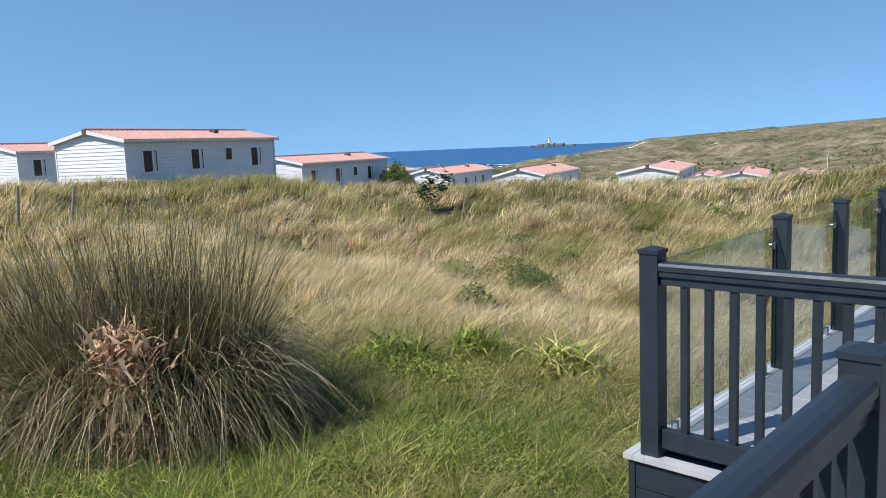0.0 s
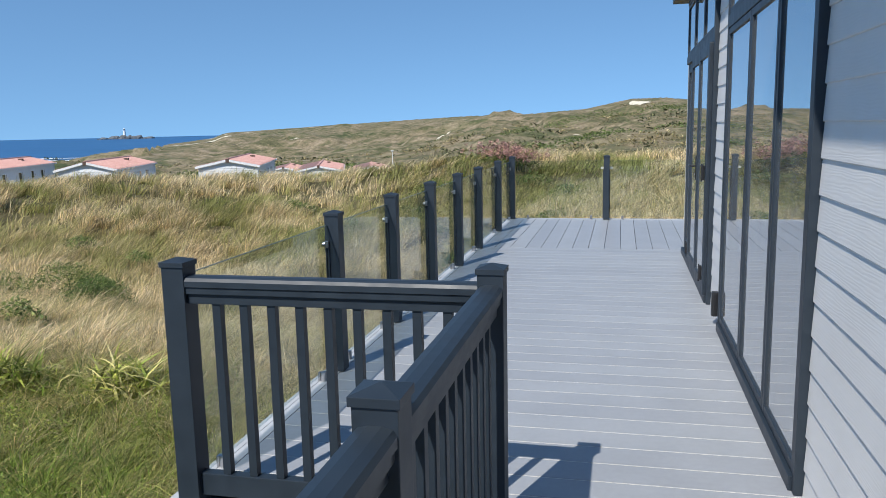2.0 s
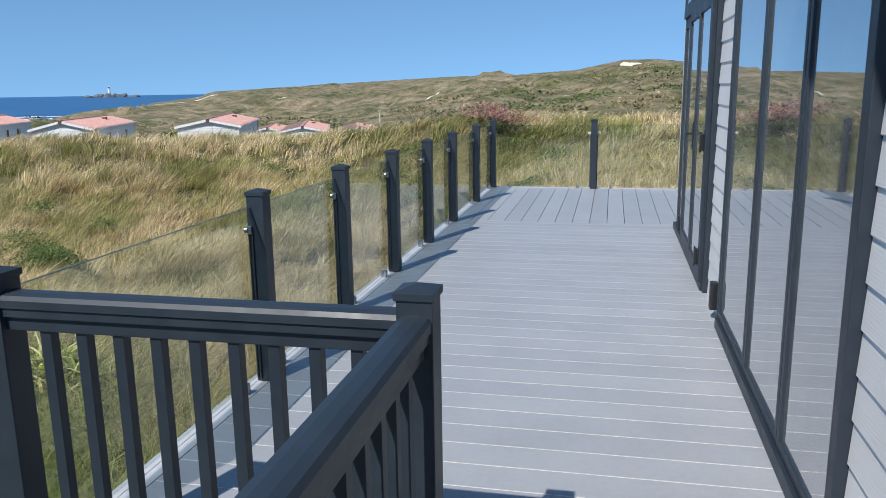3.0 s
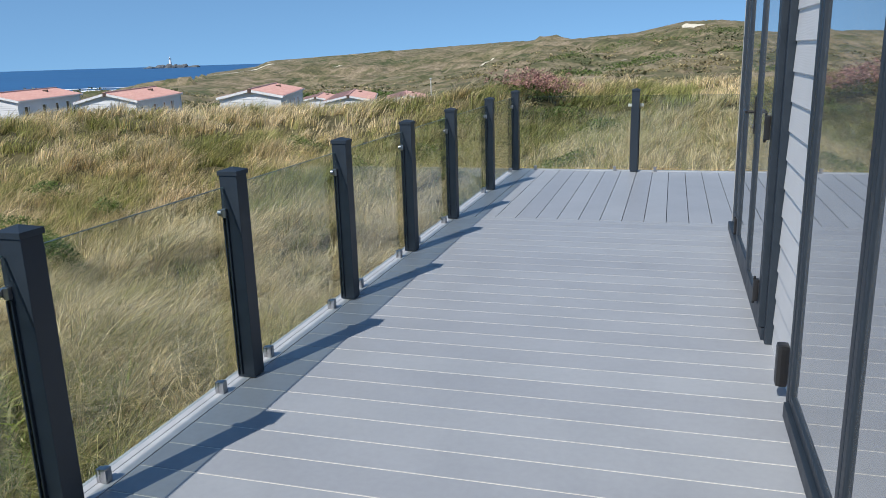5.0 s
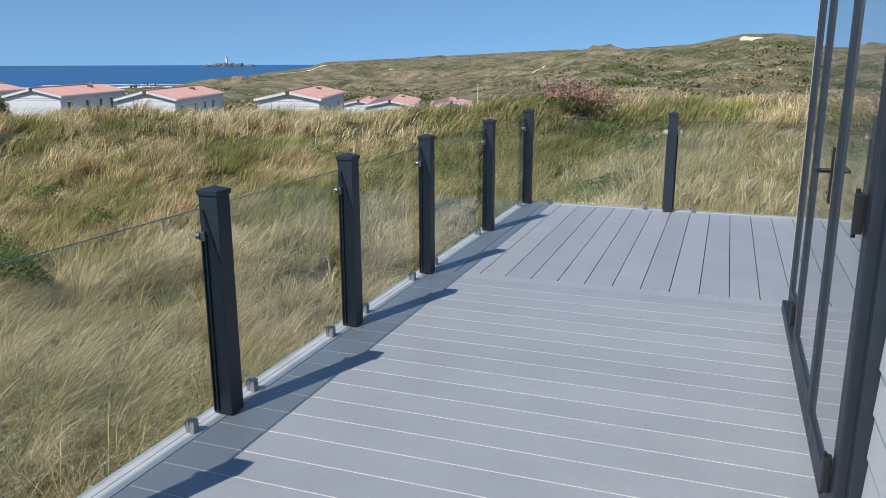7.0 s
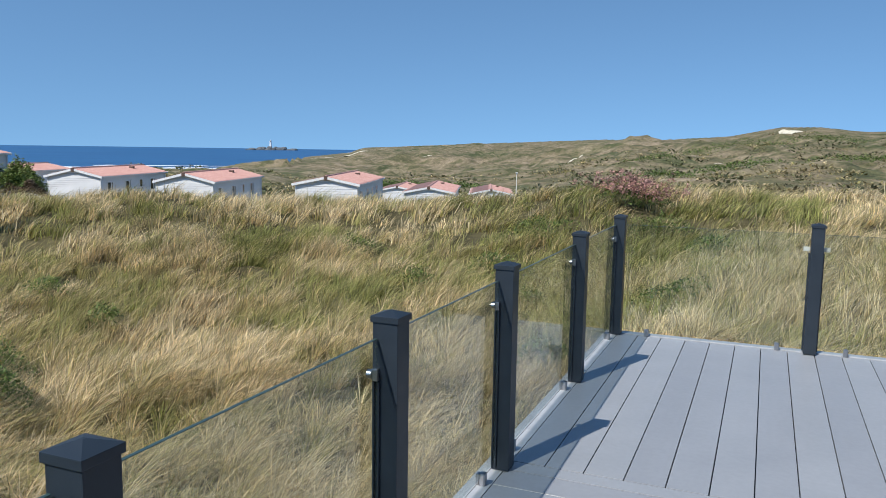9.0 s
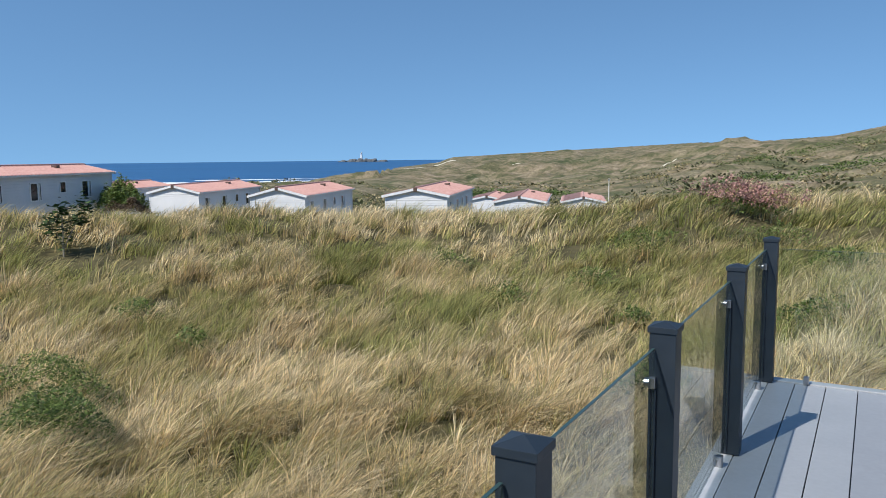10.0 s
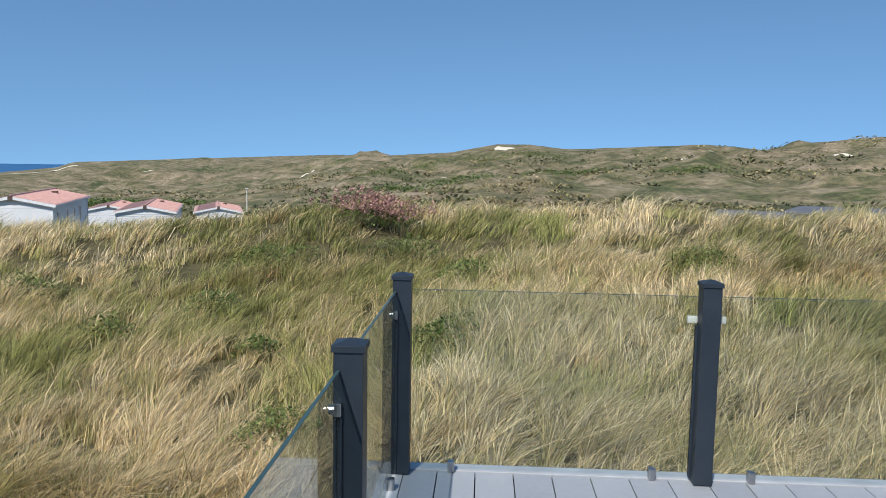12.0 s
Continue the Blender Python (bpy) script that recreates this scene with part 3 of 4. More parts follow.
def leaf_frame(a, b, z0, z1, w, proud=0.0):
    bm = bmesh.new()
    x0, x1 = -0.026 - proud, 0.055
    box(x0, x1, a, a + w, z0, z1, 0.007, bm)
    box(x0, x1, b - w, b, z0, z1, 0.007, bm)
    box(x0 + 0.001, x1, a + w - 0.001, b - w + 0.001, z0, z0 + w, 0.005, bm)
    box(x0 + 0.001, x1, a + w - 0.001, b - w + 0.001, z1 - w, z1, 0.005, bm)
    return bm


lodge()
unit_a = glazed_unit("window_1", *FRAME_A, "tall anthracite framed window of three panes with top lights", seams=(0.298, 0.617), stile=0.045, f=0.045)
unit_b = glazed_unit("door_1", *FRAME_B, "closed anthracite folding doors with glass panes and black handle", 3.42, stile=0.10, prouds=(0.035, 0.022, -0.02), shy=0.025)
for unit, rows in ((unit_b, ((0.17, 0.26, 0.0), (0.17, 1.16, 0.0), (2.02, 1.20, 0.055), (2.38, 0.14, 0.055))),):
    for y, z, back in rows:
        hinge = part("hinge", box(-0.092 + back, -0.062 + back, y - 0.02, y + 0.02, z - 0.065, z + 0.065, 0.008), BLACK, unit, "chunky black folding door hinge")
        part("hinge_pin", tube((-0.086 + back, y, z - 0.078), (-0.086 + back, y, z + 0.078), 0.007, 10), BLACK, hinge)

stop = thing("door_stop", (WALL - 0.03, 1.60, 0.07), "black rubber door holder on the clapboard wall", "door stop")
part("stop_body", box(-0.034, 0.02, -0.035, 0.035, 0.0, 0.20, 0.018), BLACK, stop)
part("bracket", box(0.0205, 0.03, -0.02, 0.02, 0.05, 0.17, 0.003), STEEL, stop)


# ---- holiday homes ----
HOME_DIR = Vector((-0.335, 0.942, 0)).normalized()
HOME_TURN = math.atan2(HOME_DIR.y, HOME_DIR.x) - math.pi / 2


def tile_sheet(w, length, rise, over):
    """Both slopes of a tile-profile roof, waved across and stepped down the slope."""
    nx, steps = int((length + 2 * over) / 0.075), 6
    verts, faces = [], []
    for side in (-1, 1):
        base = len(verts)
        rows = []
        for k in range(steps):
            rows += [(k / steps, 0.03), ((k + 1) / steps, 0.0)]
        for u, lift in rows:
            for j in range(nx + 1):
                y = -over + (length + 2 * over) * j / nx
                z = rise * (1 - u * (w / 2 + 0.2) / (w / 2)) + lift + 0.02 * math.sin(j * math.pi / 2) + 0.05
                verts.append((side * u * (w / 2 + 0.2), y, z))
        for a in range(len(rows) - 1):
            for j in range(nx):
                p = base + a * (nx + 1) + j
                q = (p, p + 1, p + nx + 2, p + nx + 1)
                faces.append(q if side < 0 else q[::-1])
    return raw_mesh("roof_tiles", np.array(verts), np.array(faces), smooth=False)


def holiday_home(apex, eave_z, rise, length=11.0, w=4.0, label="white clapboard holiday home with pink tiled roof", windows=True):
    """A static home: its near gable's middle stands at apex (x, y); it runs back along HOME_DIR."""
    o = thing("holiday_home", (apex[0], apex[1], eave_z), label, "holiday home", "holiday homes on the dunes")
    h = 3.3
    body = bmesh.new()

    def ring(out, z):
        u = w / 2 + out
        return [body.verts.new(v) for v in ((-u, -out, z), (u, -out, z), (u, length + out, z), (-u, length + out, z))]

    last = top = ring(0.0, 0.0)
    for k in range(int(h / 0.16)):
        for r in (ring(0.022, -(k + 1) * 0.16 + 0.004), ring(0.0, -(k + 1) * 0.16)):
            for q in range(4):
                body.faces.new((last[q], last[(q + 1) % 4], r[(q + 1) % 4], r[q]))
            last = r
    for y, p, q in ((0.0, top[0], top[1]), (length, top[2], top[3])):
        body.faces.new((p, q, body.verts.new((0, y, rise))))
    bmesh.ops.recalc_face_normals(body, faces=body.faces)
    part("wall", body, CLAD, o)
    roof = part("roof", tile_sheet(w, length, rise, 0.18), TILES, o, "pink tile-profile roof sheets")
    part("ridge_cap", tube((0, -0.18, rise + 0.08), (0, length + 0.18, rise + 0.08), 0.07, 8), TILES, roof)
    part("roof_vent", box(0.5, 0.85, length * 0.68, length * 0.68 + 0.3, rise * 0.6, rise * 0.75 + 0.16, 0.01), BROWN, roof)
    for y in (-0.19, length + 0.15):
        for s in (-1, 1):
            b = bmesh.new()
            a = math.atan2(rise, w / 2)
            L = (w / 2 + 0.22) / math.cos(a)
            box(0, L, y, y + 0.04, -0.14, 0.02, 0.004, b)
            for v in b.verts:
                x, z = v.co.x, v.co.z
                v.co.x, v.co.z = s * (x * math.cos(a) + z * math.sin(a)), rise + 0.04 - x * math.sin(a) + z * math.cos(a)
            bmesh.ops.recalc_face_normals(b, faces=b.faces)
            part("barge_board", b, WHITE, o, "white barge board")
        part("apex_block", box(-0.12, 0.12, y - 0.012, y + 0.05, rise - 0.16, rise + 0.10, 0.004), BROWN, o, "dark brown apex cover")
    for s in (-1, 1):
        x = s * (w / 2 + 0.19)
        part("gutter", box(x - 0.05, x + 0.05, -0.12, length + 0.12, -0.10, -0.02, 0.01), CLAD, o)
        part("corner_trim", box(s * w / 2 - 0.03, s * w / 2 + 0.03, -0.035, 0.03, -h, -0.02), WHITE, o)
        part("downpipe", tube((s * (w / 2 + 0.06), length - 0.1, -0.1), (s * (w / 2 + 0.06), length - 0.1, -2.8), 0.035, 8), CLAD, o)
    if windows:
        for y, ww, hh in ((1.38, 0.95, 1.05), (4.4, 0.95, 1.05), (6.7, 0.6, 0.7), (8.9, 0.95, 1.05)):
            if y > length - 0.6:
                continue
            u = w / 2
            win = part("window", leaf_ring(u + 0.005, u + 0.055, y - ww / 2, y + ww / 2, -0.42 - hh, -0.42, 0.07), WHITE, o, "white framed window with a dark pane")
            part("pane", box(u + 0.012, u + 0.034, y - ww / 2 + 0.07, y + ww / 2 - 0.07, -0.42 - hh + 0.07, -0.49), PANE, win)
            if ww > 0.8:
                part("mullion", box(u + 0.035, u + 0.06, y + ww * 0.12, y + ww * 0.20, -0.42 - hh + 0.07, -0.49), WHITE, win)
                part("curtain", box(u + 0.0345, u + 0.0385, y + ww * 0.21, y + ww * 0.36, -0.42 - hh + 0.08, -0.50), CREAM, win)
    o.rotation_euler = (0, 0, HOME_TURN)
    return o


def leaf_ring(x0, x1, a, b, z0, z1, w):
    bm = bmesh.new()
    box(x0, x1, a, a + w, z0, z1, 0, bm)
    box(x0, x1, b - w, b, z0, z1, 0, bm)
    box(x0, x1, a + w, b - w, z0, z0 + w, 0, bm)
    box(x0, x1, a + w, b - w, z1 - w, z1, 0, bm)
    return bm


def from_corner(cx, cy, w=4.0):
    """The middle of the near gable from its right corner."""
    side = Vector((HOME_DIR.y, -HOME_DIR.x, 0))
    return (cx - side.x * w / 2, cy - side.y * w / 2)


holiday_home(from_corner(-30.2, 9.5), 2.44, 0.42, 10.6, label="white clapboard holiday home with pink roof, four side windows")
holiday_home(from_corner(-38.1, 24.5), 0.88, 0.42, 11.6, label="white holiday home with pink roof behind a rust-coloured bush")
holiday_home(from_corner(-44.1, 44.6), -0.88, 0.50, 11.6, label="white holiday home with pink roof, half sunk behind grass")
holiday_home(from_corner(-34.2, 45.0), -0.98, 0.52, 11.6, label="white holiday home with pink roof and dark ridge end")
holiday_home((-25.0, 44.8), -0.82, 0.42, 12.0, label="white holiday home with pink roof beside reddish shrubs")
holiday_home((0.47 - 62 * math.sin(radians(23.6)), 2.95 + 62 * math.cos(radians(23.6))), -2.05, 0.40, 12.0, 4.0, "low white holiday home, only its gable top showing", False)
holiday_home((0.47 - 80 * math.sin(radians(26.0)), 2.95 + 80 * math.cos(radians(26.0))), -2.95, 0.42, 10.0, 4.0, "distant holiday home with a bright orange-red roof", False)
holiday_home((0.47 - 75 * math.sin(radians(18.9)), 2.95 + 75 * math.cos(radians(18.9))), -2.85, 0.42, 10.0, 4.0, "distant holiday home with red roof beside a lamp", False)
holiday_home(from_corner(-51.7, 41.3), -0.75, 0.42, 11.4, label="holiday home with pink roof partly hidden by others")
holiday_home(from_corner(-45.5, 10.4), 2.28, 0.42, 9.0, label="white holiday home with pink roof at the edge of the row")


def street_lamp(x, y, top):
    z = float(land(x, y))
    o = thing("street_lamp", (x, y, z), "slim pale lamp post with a small lantern head", "street lamp")
    part("pole", tube((0, 0, 0), (0, 0, top - z - 0.3), 0.09, 10, 0.06), CREAM, o)
    part("lantern", tube((0, 0, top - z - 0.3), (0, 0, top - z - 0.08), 0.10, 12, 0.22), WHITE, o)
    part("hood", tube((0, 0, top - z - 0.08), (0, 0, top - z), 0.30, 12, 0.08), CREAM, o)


street_lamp(0.47 - 120 * math.sin(radians(17.1)), 2.95 + 120 * math.cos(radians(17.1)), 1.68 - 120 * math.tan(radians(1.78)))


first_stake = thing("fence_post", (-20.9, 2.0, float(land(-20.9, 2.0))), "leaning weathered wooden fence post in the grass", "fence post", "old posts in the grass")
part("stake", tube((0, 0, -0.2), (0.22, 0.05, 1.15), 0.045, 9, 0.035), WOOD, first_stake)
part("stake_top", tube((0.2201, 0.05, 1.1505), (0.226, 0.052, 1.18), 0.035, 9, 0.012), WOOD, first_stake)
copy_thing(first_stake, pose(-20.2, 3.1, float(land(-20.2, 3.1)), 0, 0, 40))


# ---- lighthouse island ----
def lighthouse():
    x, y, z = -2109.0, 3000.0, -24.0
    d = math.hypot(x, y)
    island = bmesh.new()
    rng = random.Random(4)
    across = Vector((y, -x, 0)).normalized()
    for k in range(16):
        u = -95 + k * 13 + rng.uniform(-5, 5)
        hgt = (11 + rng.uniform(-5, 9)) * (1.0 if 3 < k < 13 else 0.5)
        m = Matrix.Translation(Vector((x, y, z)) + across * u) @ Matrix.Diagonal((rng.uniform(12, 24), rng.uniform(12, 22), hgt, 1)) @ Matrix.Rotation(rng.random() * 6, 4, "Z")
        bmesh.ops.create_icosphere(island, subdivisions=2, radius=1, matrix=m)
    for v in island.verts:
        v.co += Vector((rng.uniform(-2, 2), rng.uniform(-2, 2), rng.uniform(-1.5, 1.5)))
    part_ob = part("rocky_island", island, ROCK)
    tagged(part_ob, "low dark rocky island out at sea", "island")
    o = thing("lighthouse", (x, y, z + 9), "white lighthouse tower on a rocky island", "lighthouse")
    part("tower", tube((0, 0, 0), (0, 0, 28), 6.0, 12, 4.5), WHITE, o)
    part("gallery", tube((0, 0, 28), (0, 0, 30), 6.0, 12), WHITE, o)
    part("lantern_room", tube((0, 0, 30), (0, 0, 35), 3.4, 10, 2.8), PANE, o)
    part("dome", tube((0, 0, 35), (0, 0, 38), 3.4, 10, 0.5), WHITE, o)


lighthouse()


# ---- sand patch on the high dune, flat roof below it ----
def drape(name, cx, cy, rx, ry, material, label, category, lift=0.35, turn=0.0, kind="structure"):
    rng = random.Random(int(abs(cx * 7 + cy)))
    rings, seg = 6, 28
    bm = bmesh.new()
    edge = [1 + 0.3 * math.sin(3 * a + cx) + rng.uniform(-0.12, 0.12) for a in np.linspace(0, 2 * np.pi, seg, endpoint=False)]
    grid = []
    for i in range(rings + 1):
        row = []
        for j in range(seg):
            a = 2 * math.pi * j / seg
            u, v = rx * edge[j] * math.cos(a) * i / rings, ry * edge[j] * math.sin(a) * i / rings
            x, y = cx + u * math.cos(turn) - v * math.sin(turn), cy + u * math.sin(turn) + v * math.cos(turn)
            row.append(bm.verts.new((x, y, float(land(x, y)) + lift * (1 - (i / rings) ** 2) + 0.02)))
        grid.append(row)
    for i in range(rings):
        for j in range(seg):
            bm.faces.new((grid[i][j], grid[i][(j + 1) % seg], grid[i + 1][(j + 1) % seg], grid[i + 1][j]))
    bmesh.ops.remove_doubles(bm, verts=bm.verts, dist=0.0005)
    bmesh.ops.recalc_face_normals(bm, faces=bm.faces)
    return tagged(part(name, bm, material), label, category, kind=kind)


def at_az(az, r):
    return 0.5 - r * math.sin(radians(az)), 2.0 + r * math.cos(radians(az))


drape("sand_patch", *at_az(-1.1, 412), 5.5, 16, SAND, "bright bare sand blowout on the dune top", "sand", 1.2)
for az, r, a, b in ((-7.5, 260, 4, 6), (-14, 300, 1.5, 6), (-19, 320, 4, 10), (-24, 330, 2, 9), (6, 330, 3, 7), (3, 240, 3, 5), (13, 420, 4, 10), (28, 1100, 50, 30), (26, 1250, 70, 30), (30, 900, 30, 22), (24, 700, 6, 12)):
    drape("sand_patch", *at_az(az, r), a, b, SAND, "pale bare sand between dune grass", "sand", 0.5)


def flat_building(az0, az1, r, top, label):
    p, q = Vector((*at_az(az0, r), 0)), Vector((*at_az(az1, r), 0))
    m = (p + q) / 2
    L = (q - p).length
    o = thing("flat_roofed_building", (m.x, m.y, top), label, "building")
    part("wall", box(-L / 2 + 0.3, L / 2 - 0.3, -4.7, 4.7, -4.0, -0.151), SIDING, o)
    part("roof", box(-L / 2, L / 2, -5, 5, -0.15, 0.0, 0.02), TARMAC, o)
    o.rotation_euler = (0, 0, math.atan2(q.y - p.y, q.x - p.x))


flat_building(-20.3, -34, 62, 1.64 - 62 * math.tan(radians(2.3)), "low building with flat blue-grey roof behind the dune grass")
flat_building(-15.6, -20.3, 66, 1.64 - 66 * math.tan(radians(2.75)), "low building with dark flat roof behind the dune grass")

# ---- vegetation ----
GEN = np.random.default_rng(12)


def blades(roots, lean, height, width, curl, dry, segments=2):
    """Tapered bent blades as one set of arrays. lean: sideways reach (x, y); curl: how far the tip drops."""
    n = len(roots)
    m = segments
    t = np.linspace(0, 1, m + 1)
    reach = np.hypot(lean[:, 0], lean[:, 1])
    side = np.stack([-lean[:, 1], lean[:, 0]], -1) / (reach[:, None] + 1e-6)
    turn = GEN.uniform(-1.3, 1.3, n)
    side = np.stack([side[:, 0] * np.cos(turn) - side[:, 1] * np.sin(turn), side[:, 0] * np.sin(turn) + side[:, 1] * np.cos(turn)], -1)
    rows, drys = [], []
    for k, s in enumerate(t):
        mid = np.zeros((n, 3))
        mid[:, :2] = roots[:, :2] + lean * (s**1.6)[..., None] if np.ndim(s) else roots[:, :2] + lean * s**1.6
        mid[:, 2] = roots[:, 2] + height * (s - curl * s**2.6)
        w = width * (1 - 0.9 * s**1.3) / 2
        off = np.zeros((n, 3))
        off[:, :2] = side * w[:, None]
        if k < m:
            rows += [mid - off, mid + off]
            drys += [np.clip(dry + 0.25 * (s - 0.5), 0, 1)] * 2
        else:
            rows += [mid]
            drys += [np.clip(dry + 0.15, 0, 1)]
    verts = np.stack(rows, 1)
    per = verts.shape[1]
    tris = []
    for k in range(m - 1):
        a = 2 * k
        tris += [(a, a + 1, a + 3), (a, a + 3, a + 2)]
    a = 2 * (m - 1)
    tris += [(a, a + 1, a + 2)]
    faces = (np.arange(n)[:, None, None] * per + np.array(tris)[None]).reshape(-1, 3)
    return verts.reshape(-1, 3), faces, np.stack(drys, 1).ravel()


def merge(sets):
    vs, fs, ds, k = [], [], [], 0
    for v, f, d in sets:
        vs.append(v), fs.append(f + k), ds.append(d)
        k += len(v)
    return np.concatenate(vs), np.concatenate(fs), np.concatenate(ds)


def stuff(name, sets, material, label, category):
    v, f, d = merge(sets)
    o = part(name, raw_mesh(name, v, f, {"dry": d}, smooth=False), material)
    return tagged(o, label, category, kind="stuff")


def off_deck(x, y):
    on = (x > -0.12) & (y > -2.0) & (y < 8.70) | (x > 1.25) & (y < 0) & (y > -12) | (x > 2.0) & (y < 5.4)
    return ~on


def path_distance(x, y):
    px = np.array([1.9, 1.85, 2.0, 2.1, 1.3, 0.5, 0.4])
    py = np.array([-5.4, -3.8, -1.5, 0.0, 1.4, 3.0, 4.5])
    return np.min(np.hypot(x[:, None] - px, y[:, None] - py), 1)


def greenness(x, y):
    """0 dry, 1 lush."""
    g = fractal(x * 0.42 + 3, y * 0.42, 41, 3)
    g = ease(0.46, 0.70, g) * (0.45 + 0.45 * ease(3.0, 13.0, y + 0.3 * x + 2))
    lush = np.exp(-(((x + 3.6) / 3.0) ** 2 + ((y + 0.2) / 2.6) ** 2)) * 1.6
    lush2 = np.exp(-(((x + 4) / 5.0) ** 2 + ((y - 25.5) / 3.5) ** 2)) * 0.5
    lush3 = np.exp(-(((x + 26) / 4.0) ** 2 + ((y - 12) / 6) ** 2)) * 1.0
    lush4 = np.exp(-(((x + 4.5) / 4.5) ** 2 + ((y - 20.0) / 4.0) ** 2)) * 0.6
    return np.clip(g + lush + lush2 + lush3 + lush4, 0, 1)


WIND = np.array([0.85, 0.45])


def marram(target, r_lo, r_hi, per_tuft, h_mean, w0, w1, spread, splay, bends=2):
    """Tufts between two distances from the walk; more blades where the camera passes close."""
    want = target // per_tuft
    xs, ys = [], []
    while len(xs) < want:
        x, y = GEN.uniform(-r_hi - 2, min(r_hi, 20), 40000), GEN.uniform(-9, r_hi + 6, 40000)
        d = path_distance(x, y)
        az = np.degrees(np.arctan2(-(x - 1), y + 3))
        keep = (d > r_lo) & (d < r_hi) & off_deck(x, y) & (az > -38) & (az < 88)
        keep &= GEN.uniform(0, 1, len(x)) < np.clip((r_lo + 2) / (d + 1), 0.15, 1) ** 0.8
        keep &= (np.hypot(x + 5.5, y + 1.9) > 1.5) & (np.hypot(x + 18.0, y - 15.2) > 0.9)
        xs += list(x[keep])
        ys += list(y[keep])
    x, y = np.array(xs[:want]), np.array(ys[:want])
    d = path_distance(x, y)
    green = greenness(x, y)
    tall = h_mean * GEN.uniform(0.75, 1.25, want) * (0.65 + 0.7 * fractal(x * 0.8, y * 0.8, 77, 2)) * (1 - 0.35 * np.exp(-(((x + 3) / 2.5) ** 2 + ((y + 0.5) / 2.5) ** 2)))
    gust = (fractal(x * 0.25, y * 0.25, 91, 2) - 0.5) * 3.0 + GEN.normal(0, 0.5, want)
    wx = WIND[0] * np.cos(gust) - WIND[1] * np.sin(gust)
    wy = WIND[0] * np.sin(gust) + WIND[1] * np.cos(gust)
    dryness = GEN.normal(0, 0.27, want)
    i = np.repeat(np.arange(want), per_tuft)
    n = len(i)
    a = GEN.uniform(0, 2 * np.pi, n)
    rad = np.abs(GEN.normal(0, 1, n)) * spread * (0.6 + 0.03 * d[i])
    rx, ry = x[i] + rad * np.cos(a), y[i] + rad * np.sin(a)
    ok = off_deck(rx, ry)
    i, a, rad, rx, ry = i[ok], a[ok], rad[ok], rx[ok], ry[ok]
    n = len(i)
    rz = land(rx, ry) - 0.03
    h = tall[i] * GEN.uniform(0.5, 1.15, n)
    out = GEN.uniform(0.05 + splay * 0.3, 0.45 + splay, n) * h
    blow = GEN.uniform(0.35, 0.85, n) * h * (0.6 + 0.8 * GEN.uniform(0, 1, want))[i]
    lean = np.stack([np.cos(a) * out + wx[i] * blow, np.sin(a) * out + wy[i] * blow], -1) + GEN.normal(0, 0.16, (n, 2)) * h[:, None]
    near_edge = (rx > -0.75) & (ry < 8.7)
    lean[near_edge, 0] = np.minimum(lean[near_edge, 0], -0.12)
    width = w0 + w1 * d[i]
    base = 0.78 - 0.05 * ease(8, 17, d[i]) - 0.12 * ease(-1.0, 1.0, rx) - 0.66 * green[i] + dryness[i] + GEN.normal(0, 0.17, n)
    # every few blades are bleached dead ones
    base = np.where(GEN.uniform(0, 1, n) < 0.22 * (1.1 - green[i]), base + 0.3, base)
    return blades(np.stack([rx, ry, rz], -1), lean, h, width, GEN.uniform(0.15, 0.6, n), np.clip(base, 0, 1), bends)


GRASS = [
    marram(175000, 1.0, 9.5, 50, 0.68, 0.0058, 0.0009, 0.07, 0.40, 3),
    marram(250000, 8.5, 19.0, 50, 0.70, 0.0048, 0.0009, 0.10, 0.20),
    marram(230000, 18.0, 42.0, 44, 0.68, 0.0060, 0.0009, 0.17, 0.0),
]
stuff("dune_grass", GRASS, BLADE, "long wind-combed marram grass, straw and olive green", "grass")


def lush_grass(tufts, per, mid=(-3.5, -0.9), spread=(1.9, 2.2), keep_off=1.0, tall=0.60):
    """Uneven tufts of tall fresh grass with hollows between them."""
    cx, cy = GEN.normal(mid[0], spread[0], tufts), GEN.normal(mid[1], spread[1], tufts)
    ok = off_deck(cx, cy) & (np.hypot(cx + 5.5, cy + 1.9) > keep_off)
    cx, cy = cx[ok], cy[ok]
    size = GEN.uniform(0.45, 1.25, len(cx)) * (0.6 + 0.8 * fractal(cx * 0.9, cy * 0.9, 55, 2))
    flop, fresh = GEN.uniform(0, 2 * np.pi, len(cx)), GEN.normal(0.44, 0.25, len(cx)) + 1.1 * (fractal(cx * 0.7, cy * 0.7, 68, 3) - 0.5)
    i = np.repeat(np.arange(len(cx)), per)
    n = len(i)
    a = GEN.uniform(0, 2 * np.pi, n)
    x, y = cx[i] + GEN.normal(0, 0.06, n), cy[i] + GEN.normal(0, 0.06, n)
    ok = off_deck(x, y)
    i, a, x, y = i[ok], a[ok], x[ok], y[ok]
    n = len(i)
    h = tall * size[i] * GEN.uniform(0.45, 1.15, n)
    out = h * GEN.uniform(0.15, 0.95, n)
    lean = np.stack([np.cos(a) * out + np.cos(flop[i]) * h * 0.35, np.sin(a) * out + np.sin(flop[i]) * h * 0.35], -1)
    lean[x > -0.6, 0] = -0.1
    return blades(np.stack([x, y, land(x, y) - 0.02], -1), lean, h, GEN.uniform(0.005, 0.010, n), GEN.uniform(0.25, 0.8, n), np.clip(fresh[i] + GEN.normal(0, 0.2, n), 0, 1), 3)


